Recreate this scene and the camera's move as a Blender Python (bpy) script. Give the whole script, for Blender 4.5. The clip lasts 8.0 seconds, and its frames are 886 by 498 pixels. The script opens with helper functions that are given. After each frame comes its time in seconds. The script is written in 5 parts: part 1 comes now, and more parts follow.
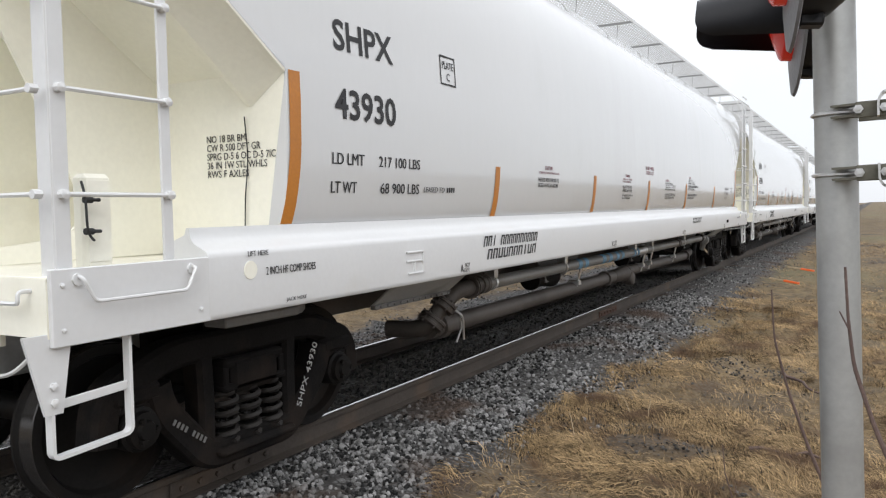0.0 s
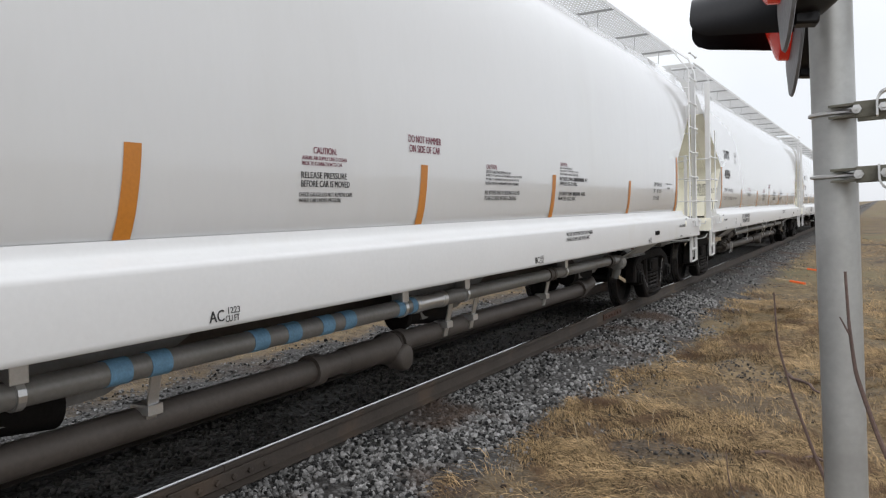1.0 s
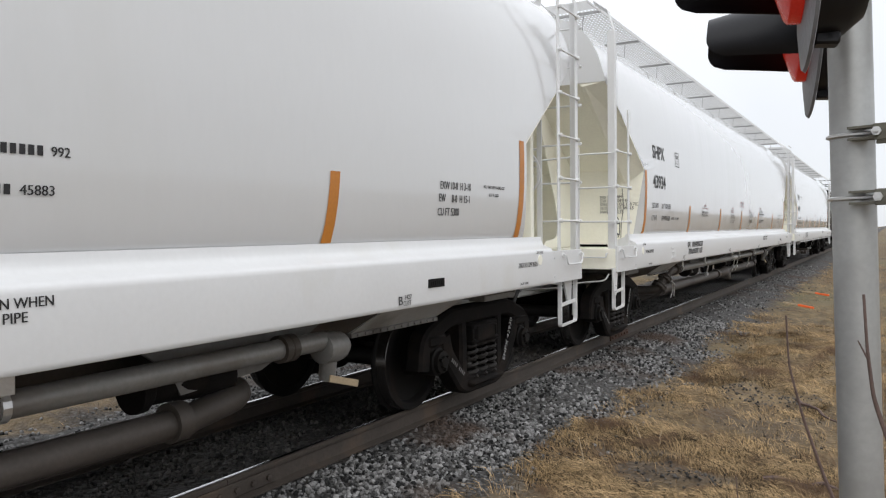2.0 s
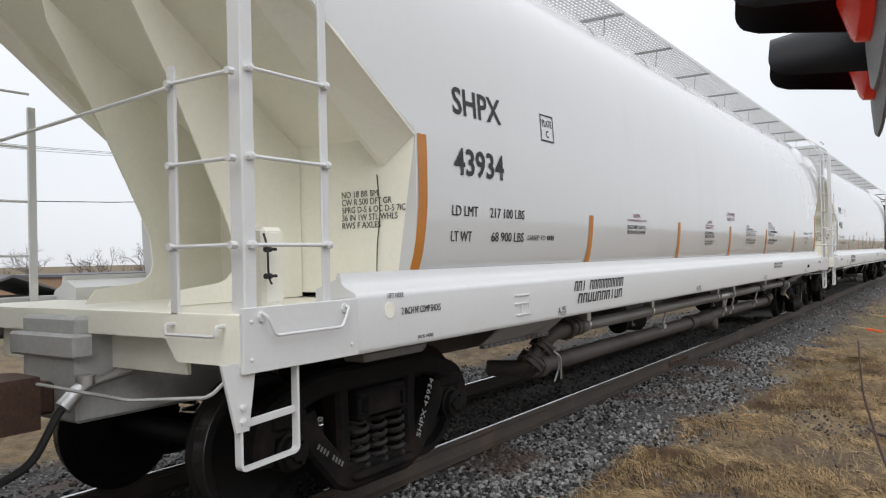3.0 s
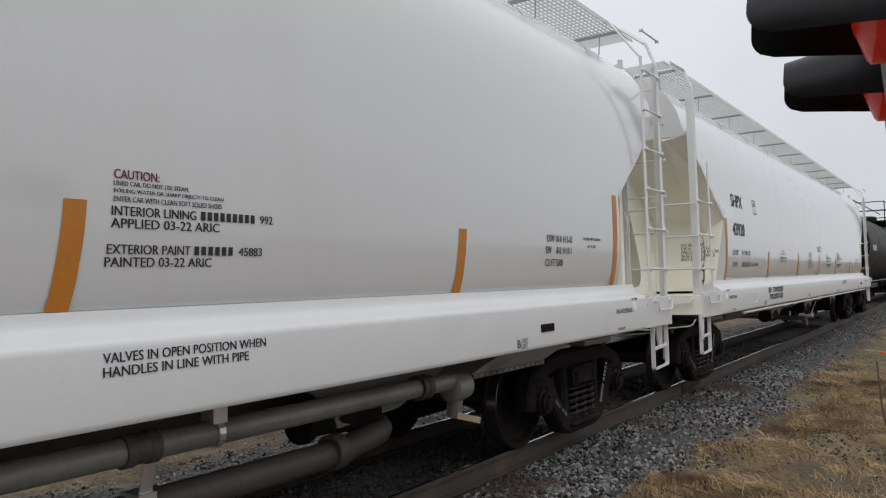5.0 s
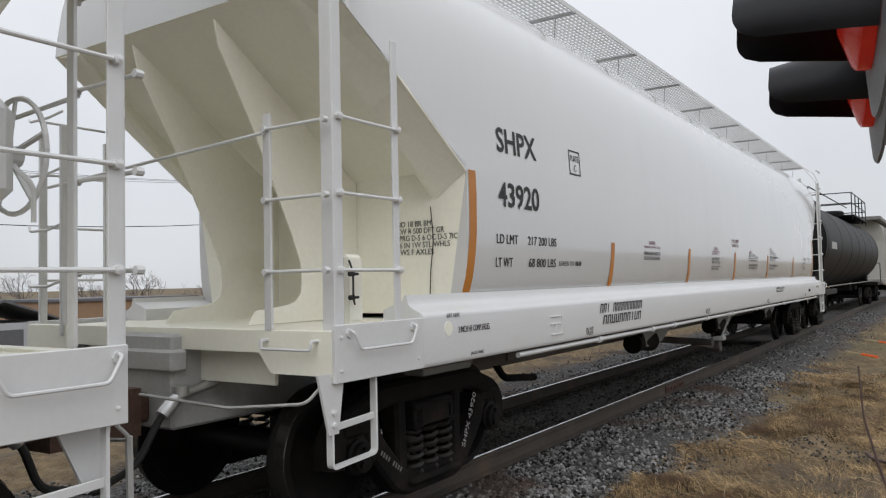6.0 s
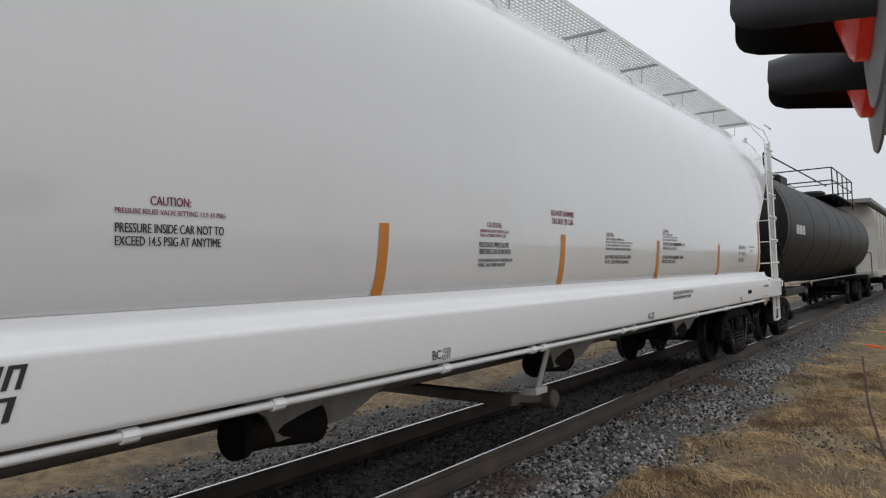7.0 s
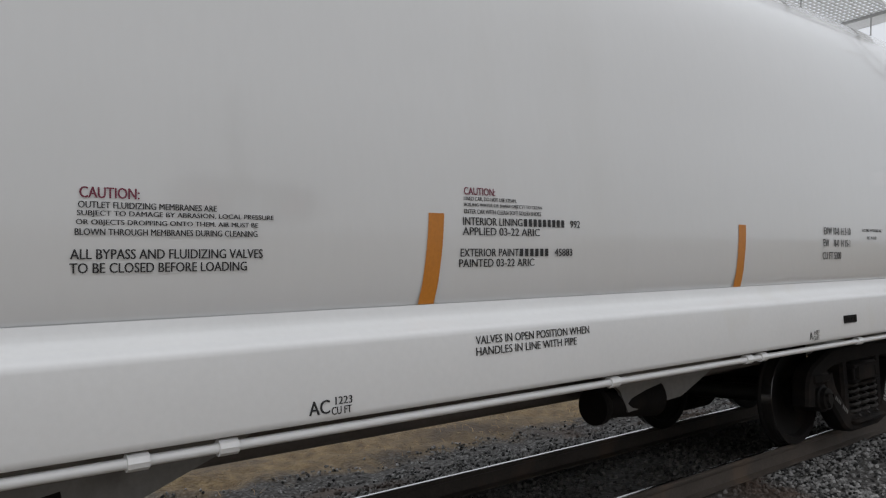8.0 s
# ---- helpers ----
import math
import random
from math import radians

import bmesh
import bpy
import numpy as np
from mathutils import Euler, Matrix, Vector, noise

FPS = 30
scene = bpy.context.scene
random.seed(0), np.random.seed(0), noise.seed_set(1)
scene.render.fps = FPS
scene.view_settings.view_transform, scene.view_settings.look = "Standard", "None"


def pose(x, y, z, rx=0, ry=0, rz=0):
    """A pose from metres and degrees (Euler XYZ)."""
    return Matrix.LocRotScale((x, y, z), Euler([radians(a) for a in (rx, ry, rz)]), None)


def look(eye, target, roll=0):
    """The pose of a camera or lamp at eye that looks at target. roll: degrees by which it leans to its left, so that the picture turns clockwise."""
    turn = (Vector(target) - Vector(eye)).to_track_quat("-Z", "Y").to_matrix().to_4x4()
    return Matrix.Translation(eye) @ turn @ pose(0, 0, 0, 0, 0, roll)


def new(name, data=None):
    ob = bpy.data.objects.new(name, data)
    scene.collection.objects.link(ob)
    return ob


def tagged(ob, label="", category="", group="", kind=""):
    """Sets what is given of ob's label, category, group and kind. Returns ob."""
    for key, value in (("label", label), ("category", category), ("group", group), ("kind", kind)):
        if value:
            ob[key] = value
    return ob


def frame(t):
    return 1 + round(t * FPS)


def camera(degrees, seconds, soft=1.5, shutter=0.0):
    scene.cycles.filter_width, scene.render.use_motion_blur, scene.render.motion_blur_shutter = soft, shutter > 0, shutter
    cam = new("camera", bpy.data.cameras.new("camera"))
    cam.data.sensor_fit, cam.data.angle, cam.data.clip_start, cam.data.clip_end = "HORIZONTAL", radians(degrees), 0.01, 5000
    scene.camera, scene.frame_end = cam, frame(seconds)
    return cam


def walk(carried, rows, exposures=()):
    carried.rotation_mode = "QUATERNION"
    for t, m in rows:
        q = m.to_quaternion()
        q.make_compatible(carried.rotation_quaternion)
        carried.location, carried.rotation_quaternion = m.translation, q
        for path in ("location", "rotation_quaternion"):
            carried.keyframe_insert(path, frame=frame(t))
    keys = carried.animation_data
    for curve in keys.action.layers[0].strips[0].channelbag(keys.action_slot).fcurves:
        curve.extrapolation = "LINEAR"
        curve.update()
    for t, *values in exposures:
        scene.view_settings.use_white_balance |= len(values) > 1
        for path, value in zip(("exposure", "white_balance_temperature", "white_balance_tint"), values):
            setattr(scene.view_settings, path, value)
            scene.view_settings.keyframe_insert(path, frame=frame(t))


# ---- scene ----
# Camera, held by hand beside a level crossing; z = 0 is the top of the rails, the track runs along y.
cam = camera(60.23, 8.0, soft=1.2)
PATH = [
    (0, 4.571, -0.028, 1.632, 87.01, 0.99, 29.36),
    (0.5, 4.603, 0.019, 1.644, 87.21, 2.38, 29.67),
    (1, 4.587, 0.040, 1.642, 87.29, 1.68, 29.75),
    (1.2, 4.580, 0.041, 1.640, 87.66, 1.40, 30.27),
    (2.3, 4.550, 0.044, 1.634, 88.79, 0.22, 30.44),
    (2.5, 4.541, 0.028, 1.647, 88.92, 0.28, 31.58),
    (2.7, 4.538, 0.034, 1.668, 88.85, 0.25, 32.50),
    (3, 4.539, 0.034, 1.640, 90.59, 1.29, 34.13),
    (3.2, 4.540, 0.028, 1.646, 92.30, 1.05, 35.02),
    (3.5, 4.543, 0.021, 1.654, 92.60, 0.67, 34.86),
    (4, 4.539, 0.011, 1.651, 92.95, 1.51, 34.83),
    (4.5, 4.531, 0.030, 1.653, 92.47, 1.62, 34.81),
    (5, 4.518, -0.022, 1.627, 92.59, 1.72, 34.72),
    (6.5, 4.512, 0.024, 1.648, 92.35, 1.24, 33.17),
    (7, 4.519, -0.012, 1.637, 92.36, 2.31, 33.88),
    (7.3, 4.528, -0.008, 1.645, 92.64, 2.49, 36.59),
    (7.5, 4.530, 0.004, 1.649, 93.08, 2.19, 41.33),
    (7.7, 4.565, -0.030, 1.636, 92.87, 2.72, 47.58),
    (8, 4.554, -0.040, 1.629, 93.03, 2.37, 51.45),
]
walk(cam, [(t, pose(*p)) for t, *p in PATH],
     exposures=[(0, 0.24), (1.0, 0.14), (2.4, 0.12), (3.0, 0.03), (3.5, -0.22), (4.5, -0.37), (5.2, -0.36), (6.5, -0.22), (7.2, -0.34), (8.0, -0.42)])

# Overcast sky: a bright cloud layer over the clear-sky model, with one wide, weak sun.
SUN_EL, SUN_AZ = 44, 150
world = bpy.data.worlds.new("sky")
scene.world = world
world.use_nodes = True
wn, wl = world.node_tree.nodes, world.node_tree.links
sky = wn.new("ShaderNodeTexSky")
sky.sky_type, sky.sun_disc = "NISHITA", False
sky.sun_elevation, sky.sun_rotation = radians(SUN_EL), radians(SUN_AZ)
wtc, wsep = wn.new("ShaderNodeTexCoord"), wn.new("ShaderNodeSeparateXYZ")
wl.new(wtc.outputs["Generated"], wsep.inputs[0])
wramp = wn.new("ShaderNodeMapRange")
wramp.inputs["From Min"].default_value, wramp.inputs["From Max"].default_value = 0.0, 1.0
wl.new(wsep.outputs["Z"], wramp.inputs["Value"])
wcloud = wn.new("ShaderNodeMix")
wcloud.data_type = "RGBA"
wcloud.inputs[6].default_value, wcloud.inputs[7].default_value = (7.9, 8.15, 8.6, 1), (15.0, 15.4, 16.1, 1)
wl.new(wramp.outputs[0], wcloud.inputs[0])
wnoise = wn.new("ShaderNodeTexNoise")
wnoise.inputs["Scale"].default_value, wnoise.inputs["Detail"].default_value = 3.0, 5
wl.new(wtc.outputs["Generated"], wnoise.inputs["Vector"])
wband = wn.new("ShaderNodeMapRange")
wband.inputs["To Min"].default_value, wband.inputs["To Max"].default_value = 0.86, 1.14
wl.new(wnoise.outputs[0], wband.inputs["Value"])
wmul = wn.new("ShaderNodeVectorMath")
wmul.operation = "SCALE"
wl.new(wcloud.outputs[2], wmul.inputs[0])
wl.new(wband.outputs[0], wmul.inputs["Scale"])
wmix = wn.new("ShaderNodeMix")
wmix.data_type = "RGBA"
wmix.inputs[0].default_value = 0.93
wl.new(sky.outputs[0], wmix.inputs[6])
wl.new(wmul.outputs[0], wmix.inputs[7])
wl.new(wmix.outputs[2], wn["Background"].inputs["Color"])
wn["Background"].inputs["Strength"].default_value = 0.1
sun = new("sun", bpy.data.lights.new("sun", "SUN"))
sun.data.energy, sun.data.angle, sun.data.color = 1.1, radians(40), (1, 0.98, 0.95)
sa, se = radians(SUN_AZ), radians(SUN_EL)
sun.matrix_world = look((math.sin(sa) * math.cos(se) * 30, math.cos(sa) * math.cos(se) * 30, math.sin(se) * 30), (0, 0, 0))


# ---- materials ----
def material(name, color, rough=0.6, metal=0.0, var=0.12, scale=6.0, grain=60.0, bump=0.15, dist=0.01, coat=0.0,
             spots=None, spot_scale=2.0, spot_lo=0.55, spot_hi=0.7, island=0.0, objrand=0.0, stretch=(1, 1, 1), wave=0.0, spec=0.5):
    """Principled surface with broad and fine variation, an optional second colour in patches, and relief."""
    m = bpy.data.materials.new(name)
    m.use_nodes = True
    m.diffuse_color = (*color, 1)
    n, l = m.node_tree.nodes, m.node_tree.links
    b = n["Principled BSDF"]
    b.inputs["Roughness"].default_value, b.inputs["Metallic"].default_value = rough, metal
    b.inputs["Coat Weight"].default_value, b.inputs["Coat Roughness"].default_value = coat, 0.08
    b.inputs["Specular IOR Level"].default_value = spec
    tc, mp = n.new("ShaderNodeTexCoord"), n.new("ShaderNodeMapping")
    mp.inputs["Scale"].default_value = stretch
    l.new(tc.outputs["Object"], mp.inputs[0])

    def noise_node(s, detail):
        t = n.new("ShaderNodeTexNoise")
        t.inputs["Scale"].default_value, t.inputs["Detail"].default_value = s, detail
        l.new(mp.outputs[0], t.inputs["Vector"])
        return t

    broad, fine = noise_node(scale, 4), noise_node(grain, 3)
    total = n.new("ShaderNodeMath")
    total.operation = "ADD"
    l.new(broad.outputs[0], total.inputs[0])
    l.new(fine.outputs[0], total.inputs[1])
    last = total.outputs[0]
    span_lo, span_hi = 0.6, 1.4
    for amount, source in ((island, "island"), (objrand, "object")):
        if amount:
            g = n.new("ShaderNodeNewGeometry" if source == "island" else "ShaderNodeObjectInfo")
            k = n.new("ShaderNodeMath")
            k.operation = "MULTIPLY_ADD"
            k.inputs[1].default_value, k.inputs[2].default_value = amount, -amount / 2
            l.new(g.outputs["Random Per Island" if source == "island" else "Random"], k.inputs[0])
            s = n.new("ShaderNodeMath")
            s.operation = "ADD"
            l.new(last, s.inputs[0])
            l.new(k.outputs[0], s.inputs[1])
            last = s.outputs[0]
    r = n.new("ShaderNodeMapRange")
    r.inputs["From Min"].default_value, r.inputs["From Max"].default_value = span_lo, span_hi
    r.inputs["To Min"].default_value, r.inputs["To Max"].default_value = 1 - var, 1 + var
    r.clamp = False
    l.new(last, r.inputs["Value"])
    v = n.new("ShaderNodeVectorMath")
    v.operation = "SCALE"
    v.inputs[0].default_value = color
    l.new(r.outputs[0], v.inputs["Scale"])
    out = v.outputs[0]
    if spots:
        sn = noise_node(spot_scale, 6)
        sr = n.new("ShaderNodeMapRange")
        sr.inputs["From Min"].default_value, sr.inputs["From Max"].default_value = spot_lo, spot_hi
        l.new(sn.outputs[0], sr.inputs["Value"])
        mx = n.new("ShaderNodeMix")
        mx.data_type = "RGBA"
        mx.inputs[7].default_value = (*spots, 1)
        l.new(sr.outputs[0], mx.inputs[0])
        l.new(out, mx.inputs[6])
        out = mx.outputs[2]
    l.new(out, b.inputs["Base Color"])
    bp = n.new("ShaderNodeBump")
    bp.inputs["Strength"].default_value, bp.inputs["Distance"].default_value = bump, dist
    if wave:
        big = noise_node(wave, 2)
        l.new(big.outputs[0], bp.inputs["Height"])
    else:
        l.new(fine.outputs[0], bp.inputs["Height"])
    l.new(bp.outputs[0], b.inputs["Normal"])
    return m


WHITE = material("white_car_paint", (0.60, 0.602, 0.604), 0.24, var=0.014, scale=1.2, grain=25, bump=0.5, dist=0.02, coat=1.0, wave=1.5, stretch=(1, 1, 0.25),
                 spots=(0.55, 0.547, 0.535), spot_scale=0.8, spot_lo=0.6, spot_hi=0.9)
SILL = material("white_sill_paint", (0.655, 0.657, 0.66), 0.34, var=0.03, scale=2, grain=30, bump=0.1, dist=0.004, coat=0.2,
                spots=(0.6, 0.59, 0.56), spot_scale=1.6, spot_lo=0.62, spot_hi=0.85)
# Off-white for the car ends, with warm bounced light mixed into the colour.
BOUNCE_CREAM = material("bounce_tinted_white", (0.86, 0.84, 0.735), 0.45, var=0.04, scale=2, grain=30, bump=0.1, dist=0.004,
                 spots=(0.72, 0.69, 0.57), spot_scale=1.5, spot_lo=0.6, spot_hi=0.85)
SPRING_M = material("dusty_spring_steel", (0.03, 0.027, 0.025), 0.7, spec=0.3, var=0.4, scale=9, grain=70, bump=0.3, dist=0.004)
INK = material("black_lettering", (0.018, 0.018, 0.02), 0.6, var=0.1)
RED_INK = material("dark_red_lettering", (0.16, 0.025, 0.05), 0.6, var=0.1)
FAINT = material("faint_stencil_paint", (0.16, 0.155, 0.15), 0.8, var=0.3)
STENCIL = material("white_stencil_paint", (0.42, 0.42, 0.41), 0.7, var=0.15)
TAPE = material("orange_reflective_tape", (0.47, 0.17, 0.018), 0.4, var=0.12, scale=5, grain=50, bump=0.05)
CAST = material("black_cast_steel", (0.0085, 0.0075, 0.0072), 0.8, spec=0.14, var=0.35, scale=5, grain=60, bump=0.4, dist=0.006,
                spots=(0.026, 0.019, 0.015), spot_scale=3, spot_lo=0.52, spot_hi=0.75)
WHEEL_M = material("dark_wheel_steel", (0.009, 0.0082, 0.0078), 0.6, spec=0.14, var=0.3, scale=4, grain=40, bump=0.2, dist=0.003,
                   spots=(0.018, 0.013, 0.01), spot_scale=2.5)
TREAD = material("dark_glossy_tread_steel", (0.07, 0.066, 0.064), 0.2, 0.7, var=0.2, scale=5, grain=40, bump=0.05, dist=0.002)
SHINY = material("polished_running_steel", (0.55, 0.55, 0.56), 0.22, 1.0, var=0.15, scale=8, grain=80, bump=0.05)
RAIL_M = material("brown_rail_steel", (0.06, 0.047, 0.038), 0.75, 0.1, var=0.3, scale=3, grain=50, bump=0.4, dist=0.004,
                  spots=(0.1, 0.068, 0.046), spot_scale=1.5)
RUST = material("rusty_joint_steel", (0.085, 0.046, 0.032), 0.85, 0.1, var=0.35, scale=8, grain=60, bump=0.5, dist=0.005)
PIPE = material("grey_galvanised_pipe", (0.24, 0.235, 0.225), 0.5, 0.35, var=0.15, scale=2, grain=40, bump=0.15, dist=0.003,
                spots=(0.15, 0.13, 0.115), spot_scale=1.7, spot_lo=0.5, spot_hi=0.8)
PIPE_DARK = material("brown_grey_pipe", (0.085, 0.072, 0.063), 0.6, 0.2, var=0.2, scale=2, grain=40, bump=0.2, dist=0.003,
                     spots=(0.045, 0.037, 0.03), spot_scale=1.5, spot_lo=0.5, spot_hi=0.75)
BLUE = material("faded_blue_wrap", (0.16, 0.33, 0.5), 0.6, var=0.25, scale=9)
CLAMP = material("silver_clamp", (0.6, 0.6, 0.6), 0.35, 0.8, var=0.1)
UNDER = material("grey_underframe_paint", (0.17, 0.165, 0.16), 0.55, var=0.15, scale=2, grain=30, spots=(0.08, 0.072, 0.065), spot_scale=2)
PALE_UNDER = material("pale_grey_underside_paint", (0.42, 0.42, 0.41), 0.5, var=0.12, scale=2, grain=30, spots=(0.25, 0.24, 0.22), spot_scale=2)
RUBBER = material("black_rubber", (0.02, 0.02, 0.02), 0.7, var=0.2)
TANK = material("black_tank_paint", (0.007, 0.007, 0.0073), 0.5, spec=0.14, var=0.2, scale=1.5, grain=25, bump=0.2, dist=0.01, wave=1.2,
                spots=(0.018, 0.017, 0.016), spot_scale=1.2, spot_lo=0.5, spot_hi=0.8)
GREYCAR = material("weathered_grey_car_paint", (0.36, 0.35, 0.32), 0.6, var=0.1, scale=1, grain=15, spots=(0.24, 0.22, 0.19),
                   spot_scale=0.8, spot_lo=0.5, spot_hi=0.8)
STONE = material("grey_ballast_stone", (0.114, 0.112, 0.11), 0.85, var=0.85, scale=20, grain=120, bump=0.4, dist=0.004, island=1.4,
                 spots=(0.075, 0.052, 0.04), spot_scale=0.9, spot_lo=0.53, spot_hi=0.66)
DARK_STONE = material("dark_ballast_stone", (0.058, 0.053, 0.048), 0.8, var=0.6, scale=20, grain=120, bump=0.4, dist=0.004, island=1.2)
GRASS = material("dry_straw_grass", (0.255, 0.178, 0.095), 0.85, var=0.78, scale=1.6, grain=30, bump=0.0, island=1.1, spec=0.2,
                 spots=(0.115, 0.072, 0.044), spot_scale=2.0, spot_lo=0.5, spot_hi=0.64)
STEM = material("brown_dead_stem", (0.1, 0.065, 0.055), 0.75, var=0.3, scale=10, grain=80, bump=0.3)
BARK = material("grey_brown_bark", (0.1, 0.085, 0.075), 0.85, var=0.3, scale=4, grain=40, bump=0.5)
TWIG = material("bare_twig", (0.13, 0.11, 0.1), 0.9, var=0.3, island=0.6)
GALV = material("galvanised_mast_steel", (0.4, 0.405, 0.4), 0.45, 0.55, var=0.1, scale=5, grain=50, bump=0.08, dist=0.002,
                spots=(0.3, 0.3, 0.29), spot_scale=4, spot_lo=0.5, spot_hi=0.75)
HOOD = material("black_hood_paint", (0.0095, 0.0095, 0.012), 0.45, spec=0.3, var=0.2, scale=6, grain=50, bump=0.1, dist=0.002,
                spots=(0.05, 0.05, 0.052), spot_scale=7, spot_lo=0.62, spot_hi=0.75)
DISC = material("grey_background_disc", (0.2, 0.2, 0.21), 0.5, 0.2, var=0.12)
WOODPALE = material("pale_bare_wood", (0.4, 0.31, 0.2), 0.8, var=0.2)
OLIVE = material("dull_olive_bracket", (0.13, 0.125, 0.1), 0.6, 0.3, var=0.2)
ORANGE = material("fluorescent_orange_paint", (0.75, 0.12, 0.02), 0.6, var=0.1)
WOOD = material("weathered_pole_wood", (0.11, 0.085, 0.065), 0.9, var=0.3, scale=3, grain=40, stretch=(1, 1, 0.1))
BRICK = material("tan_cladding", (0.3, 0.19, 0.115), 0.8, var=0.1, scale=2)
NAVY = material("dark_blue_panel", (0.025, 0.04, 0.1), 0.5, var=0.1)
SIDING = material("pale_grey_siding", (0.45, 0.46, 0.48), 0.7, var=0.08)
ROOFING = material("dark_grey_roofing", (0.12, 0.12, 0.13), 0.8, var=0.2)
GLASS = material("dark_window_glass", (0.03, 0.035, 0.04), 0.08, var=0.05)
LENS = material("red_signal_lens", (0.3, 0.022, 0.015), 0.2, var=0.15, scale=30, grain=120, bump=0.4, dist=0.003)
LENS.node_tree.nodes["Principled BSDF"].inputs["Emission Color"].default_value = (1, 0.04, 0.02, 1)
LENS.node_tree.nodes["Principled BSDF"].inputs["Emission Strength"].default_value = 0.14


def ground_material():
    """Crushed stone along the track, dry matted grass and dark soil beyond it, parted by an uneven edge."""
    m = bpy.data.materials.new("track_side_ground")
    m.use_nodes = True
    n, l = m.node_tree.nodes, m.node_tree.links
    b = n["Principled BSDF"]
    b.inputs["Roughness"].default_value = 0.9
    tc, sep = n.new("ShaderNodeTexCoord"), n.new("ShaderNodeSeparateXYZ")
    l.new(tc.outputs["Object"], sep.inputs[0])

    def noise_node(s, d=5):
        t = n.new("ShaderNodeTexNoise")
        t.inputs["Scale"].default_value, t.inputs["Detail"].default_value = s, d
        l.new(tc.outputs["Object"], t.inputs["Vector"])
        return t.outputs[0]

    def math_node(op, a, c, d=None):
        k = n.new("ShaderNodeMath")
        k.operation = op
        for i, s in enumerate((a, c, d)):
            if s is None:
                continue
            if isinstance(s, (int, float)):
                k.inputs[i].default_value = s
            else:
                l.new(s, k.inputs[i])
        return k.outputs[0]

    def mix(f, a, c):
        k = n.new("ShaderNodeMix")
        k.data_type = "RGBA"
        l.new(f, k.inputs[0])
        for i, s in ((6, a), (7, c)):
            if isinstance(s, tuple):
                k.inputs[i].default_value = (*s, 1)
            else:
                l.new(s, k.inputs[i])
        return k.outputs[2]

    def ramp(v, lo, hi):
        k = n.new("ShaderNodeMapRange")
        k.inputs["From Min"].default_value, k.inputs["From Max"].default_value = lo, hi
        l.new(v, k.inputs["Value"])
        return k.outputs[0]

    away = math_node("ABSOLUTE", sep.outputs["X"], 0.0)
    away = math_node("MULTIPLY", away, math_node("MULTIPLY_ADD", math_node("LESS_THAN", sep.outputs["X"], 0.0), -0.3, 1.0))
    edge = math_node("ADD", away, math_node("MULTIPLY_ADD", noise_node(1.1), 1.2, -0.6))
    vor = n.new("ShaderNodeTexVoronoi")
    vor.inputs["Scale"].default_value = 24
    l.new(tc.outputs["Object"], vor.inputs["Vector"])
    vsep = n.new("ShaderNodeSeparateXYZ")
    l.new(vor.outputs["Color"], vsep.inputs[0])
    gravel = mix(vsep.outputs["X"], (0.035, 0.033, 0.031), (0.14, 0.137, 0.134))
    gravel = mix(ramp(vor.outputs["Distance"], 0.35, 0.62), gravel, (0.035, 0.032, 0.03))
    gravel = mix(ramp(noise_node(0.9), 0.5, 0.64), gravel, (0.06, 0.042, 0.032))
    straw = mix(ramp(noise_node(6), 0.3, 0.7), (0.09, 0.062, 0.034), (0.21, 0.148, 0.075))
    straw = mix(ramp(noise_node(0.5), 0.5, 0.66), straw, (0.07, 0.052, 0.036))
    straw = mix(ramp(noise_node(0.06, 3), 0.5, 0.65), straw, (0.13, 0.11, 0.055))
    # Gravel between the rails is mixed towards a darker brown.
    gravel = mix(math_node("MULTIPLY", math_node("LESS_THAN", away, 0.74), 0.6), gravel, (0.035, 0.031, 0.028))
    l.new(mix(ramp(edge, 2.0, 2.3), gravel, straw), b.inputs["Base Color"])
    bp = n.new("ShaderNodeBump")
    bp.inputs["Strength"].default_value, bp.inputs["Distance"].default_value = 0.9, 0.03
    l.new(math_node("SUBTRACT", noise_node(14), vor.outputs["Distance"]), bp.inputs["Height"])
    l.new(bp.outputs[0], b.inputs["Normal"])
    return m


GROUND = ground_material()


# ---- mesh helpers ----
def part(name, bm, material_, parent=None, label="", smooth=False):
    """Links a bmesh, or a mesh that is shared, as one object under its thing or part."""
    if isinstance(bm, bpy.types.Mesh):
        me = bm
    else:
        me = bpy.data.meshes.new(name)
        bmesh.ops.recalc_face_normals(bm, faces=bm.faces)
        bm.to_mesh(me)
        bm.free()
        for m in material_ if isinstance(material_, tuple) else (material_,):
            me.materials.append(m)
        if smooth:
            me.polygons.foreach_set("use_smooth", [True] * len(me.polygons))
            if smooth != 2:
                me.set_sharp_from_angle(angle=radians(38))
    ob = new(name, me)
    if parent is not None:
        ob.parent = parent
    if label:
        tagged(ob, label)
    return ob


def thing(name, label, category, group="", at=None):
    e = new(name)
    e.empty_display_size = 0.2
    if at is not None:
        e.matrix_basis = at
    return tagged(e, label, category, group)


def box(bm, a, b, bevel=0.0, mat=0):
    """A box from corner a to corner b, with softened edges."""
    r = bmesh.ops.create_cube(bm, size=1)["verts"]
    for v in r:
        v.co = Vector([(p + q) / 2 + v.co[i] * (q - p) for i, (p, q) in enumerate(zip(a, b))])
    faces = {f for v in r for f in v.link_faces}
    for f in faces:
        f.material_index = mat
    if bevel:
        bmesh.ops.bevel(bm, geom=list({e for f in faces for e in f.edges}), offset=bevel, segments=1, affect="EDGES", material=-1)
    return bm


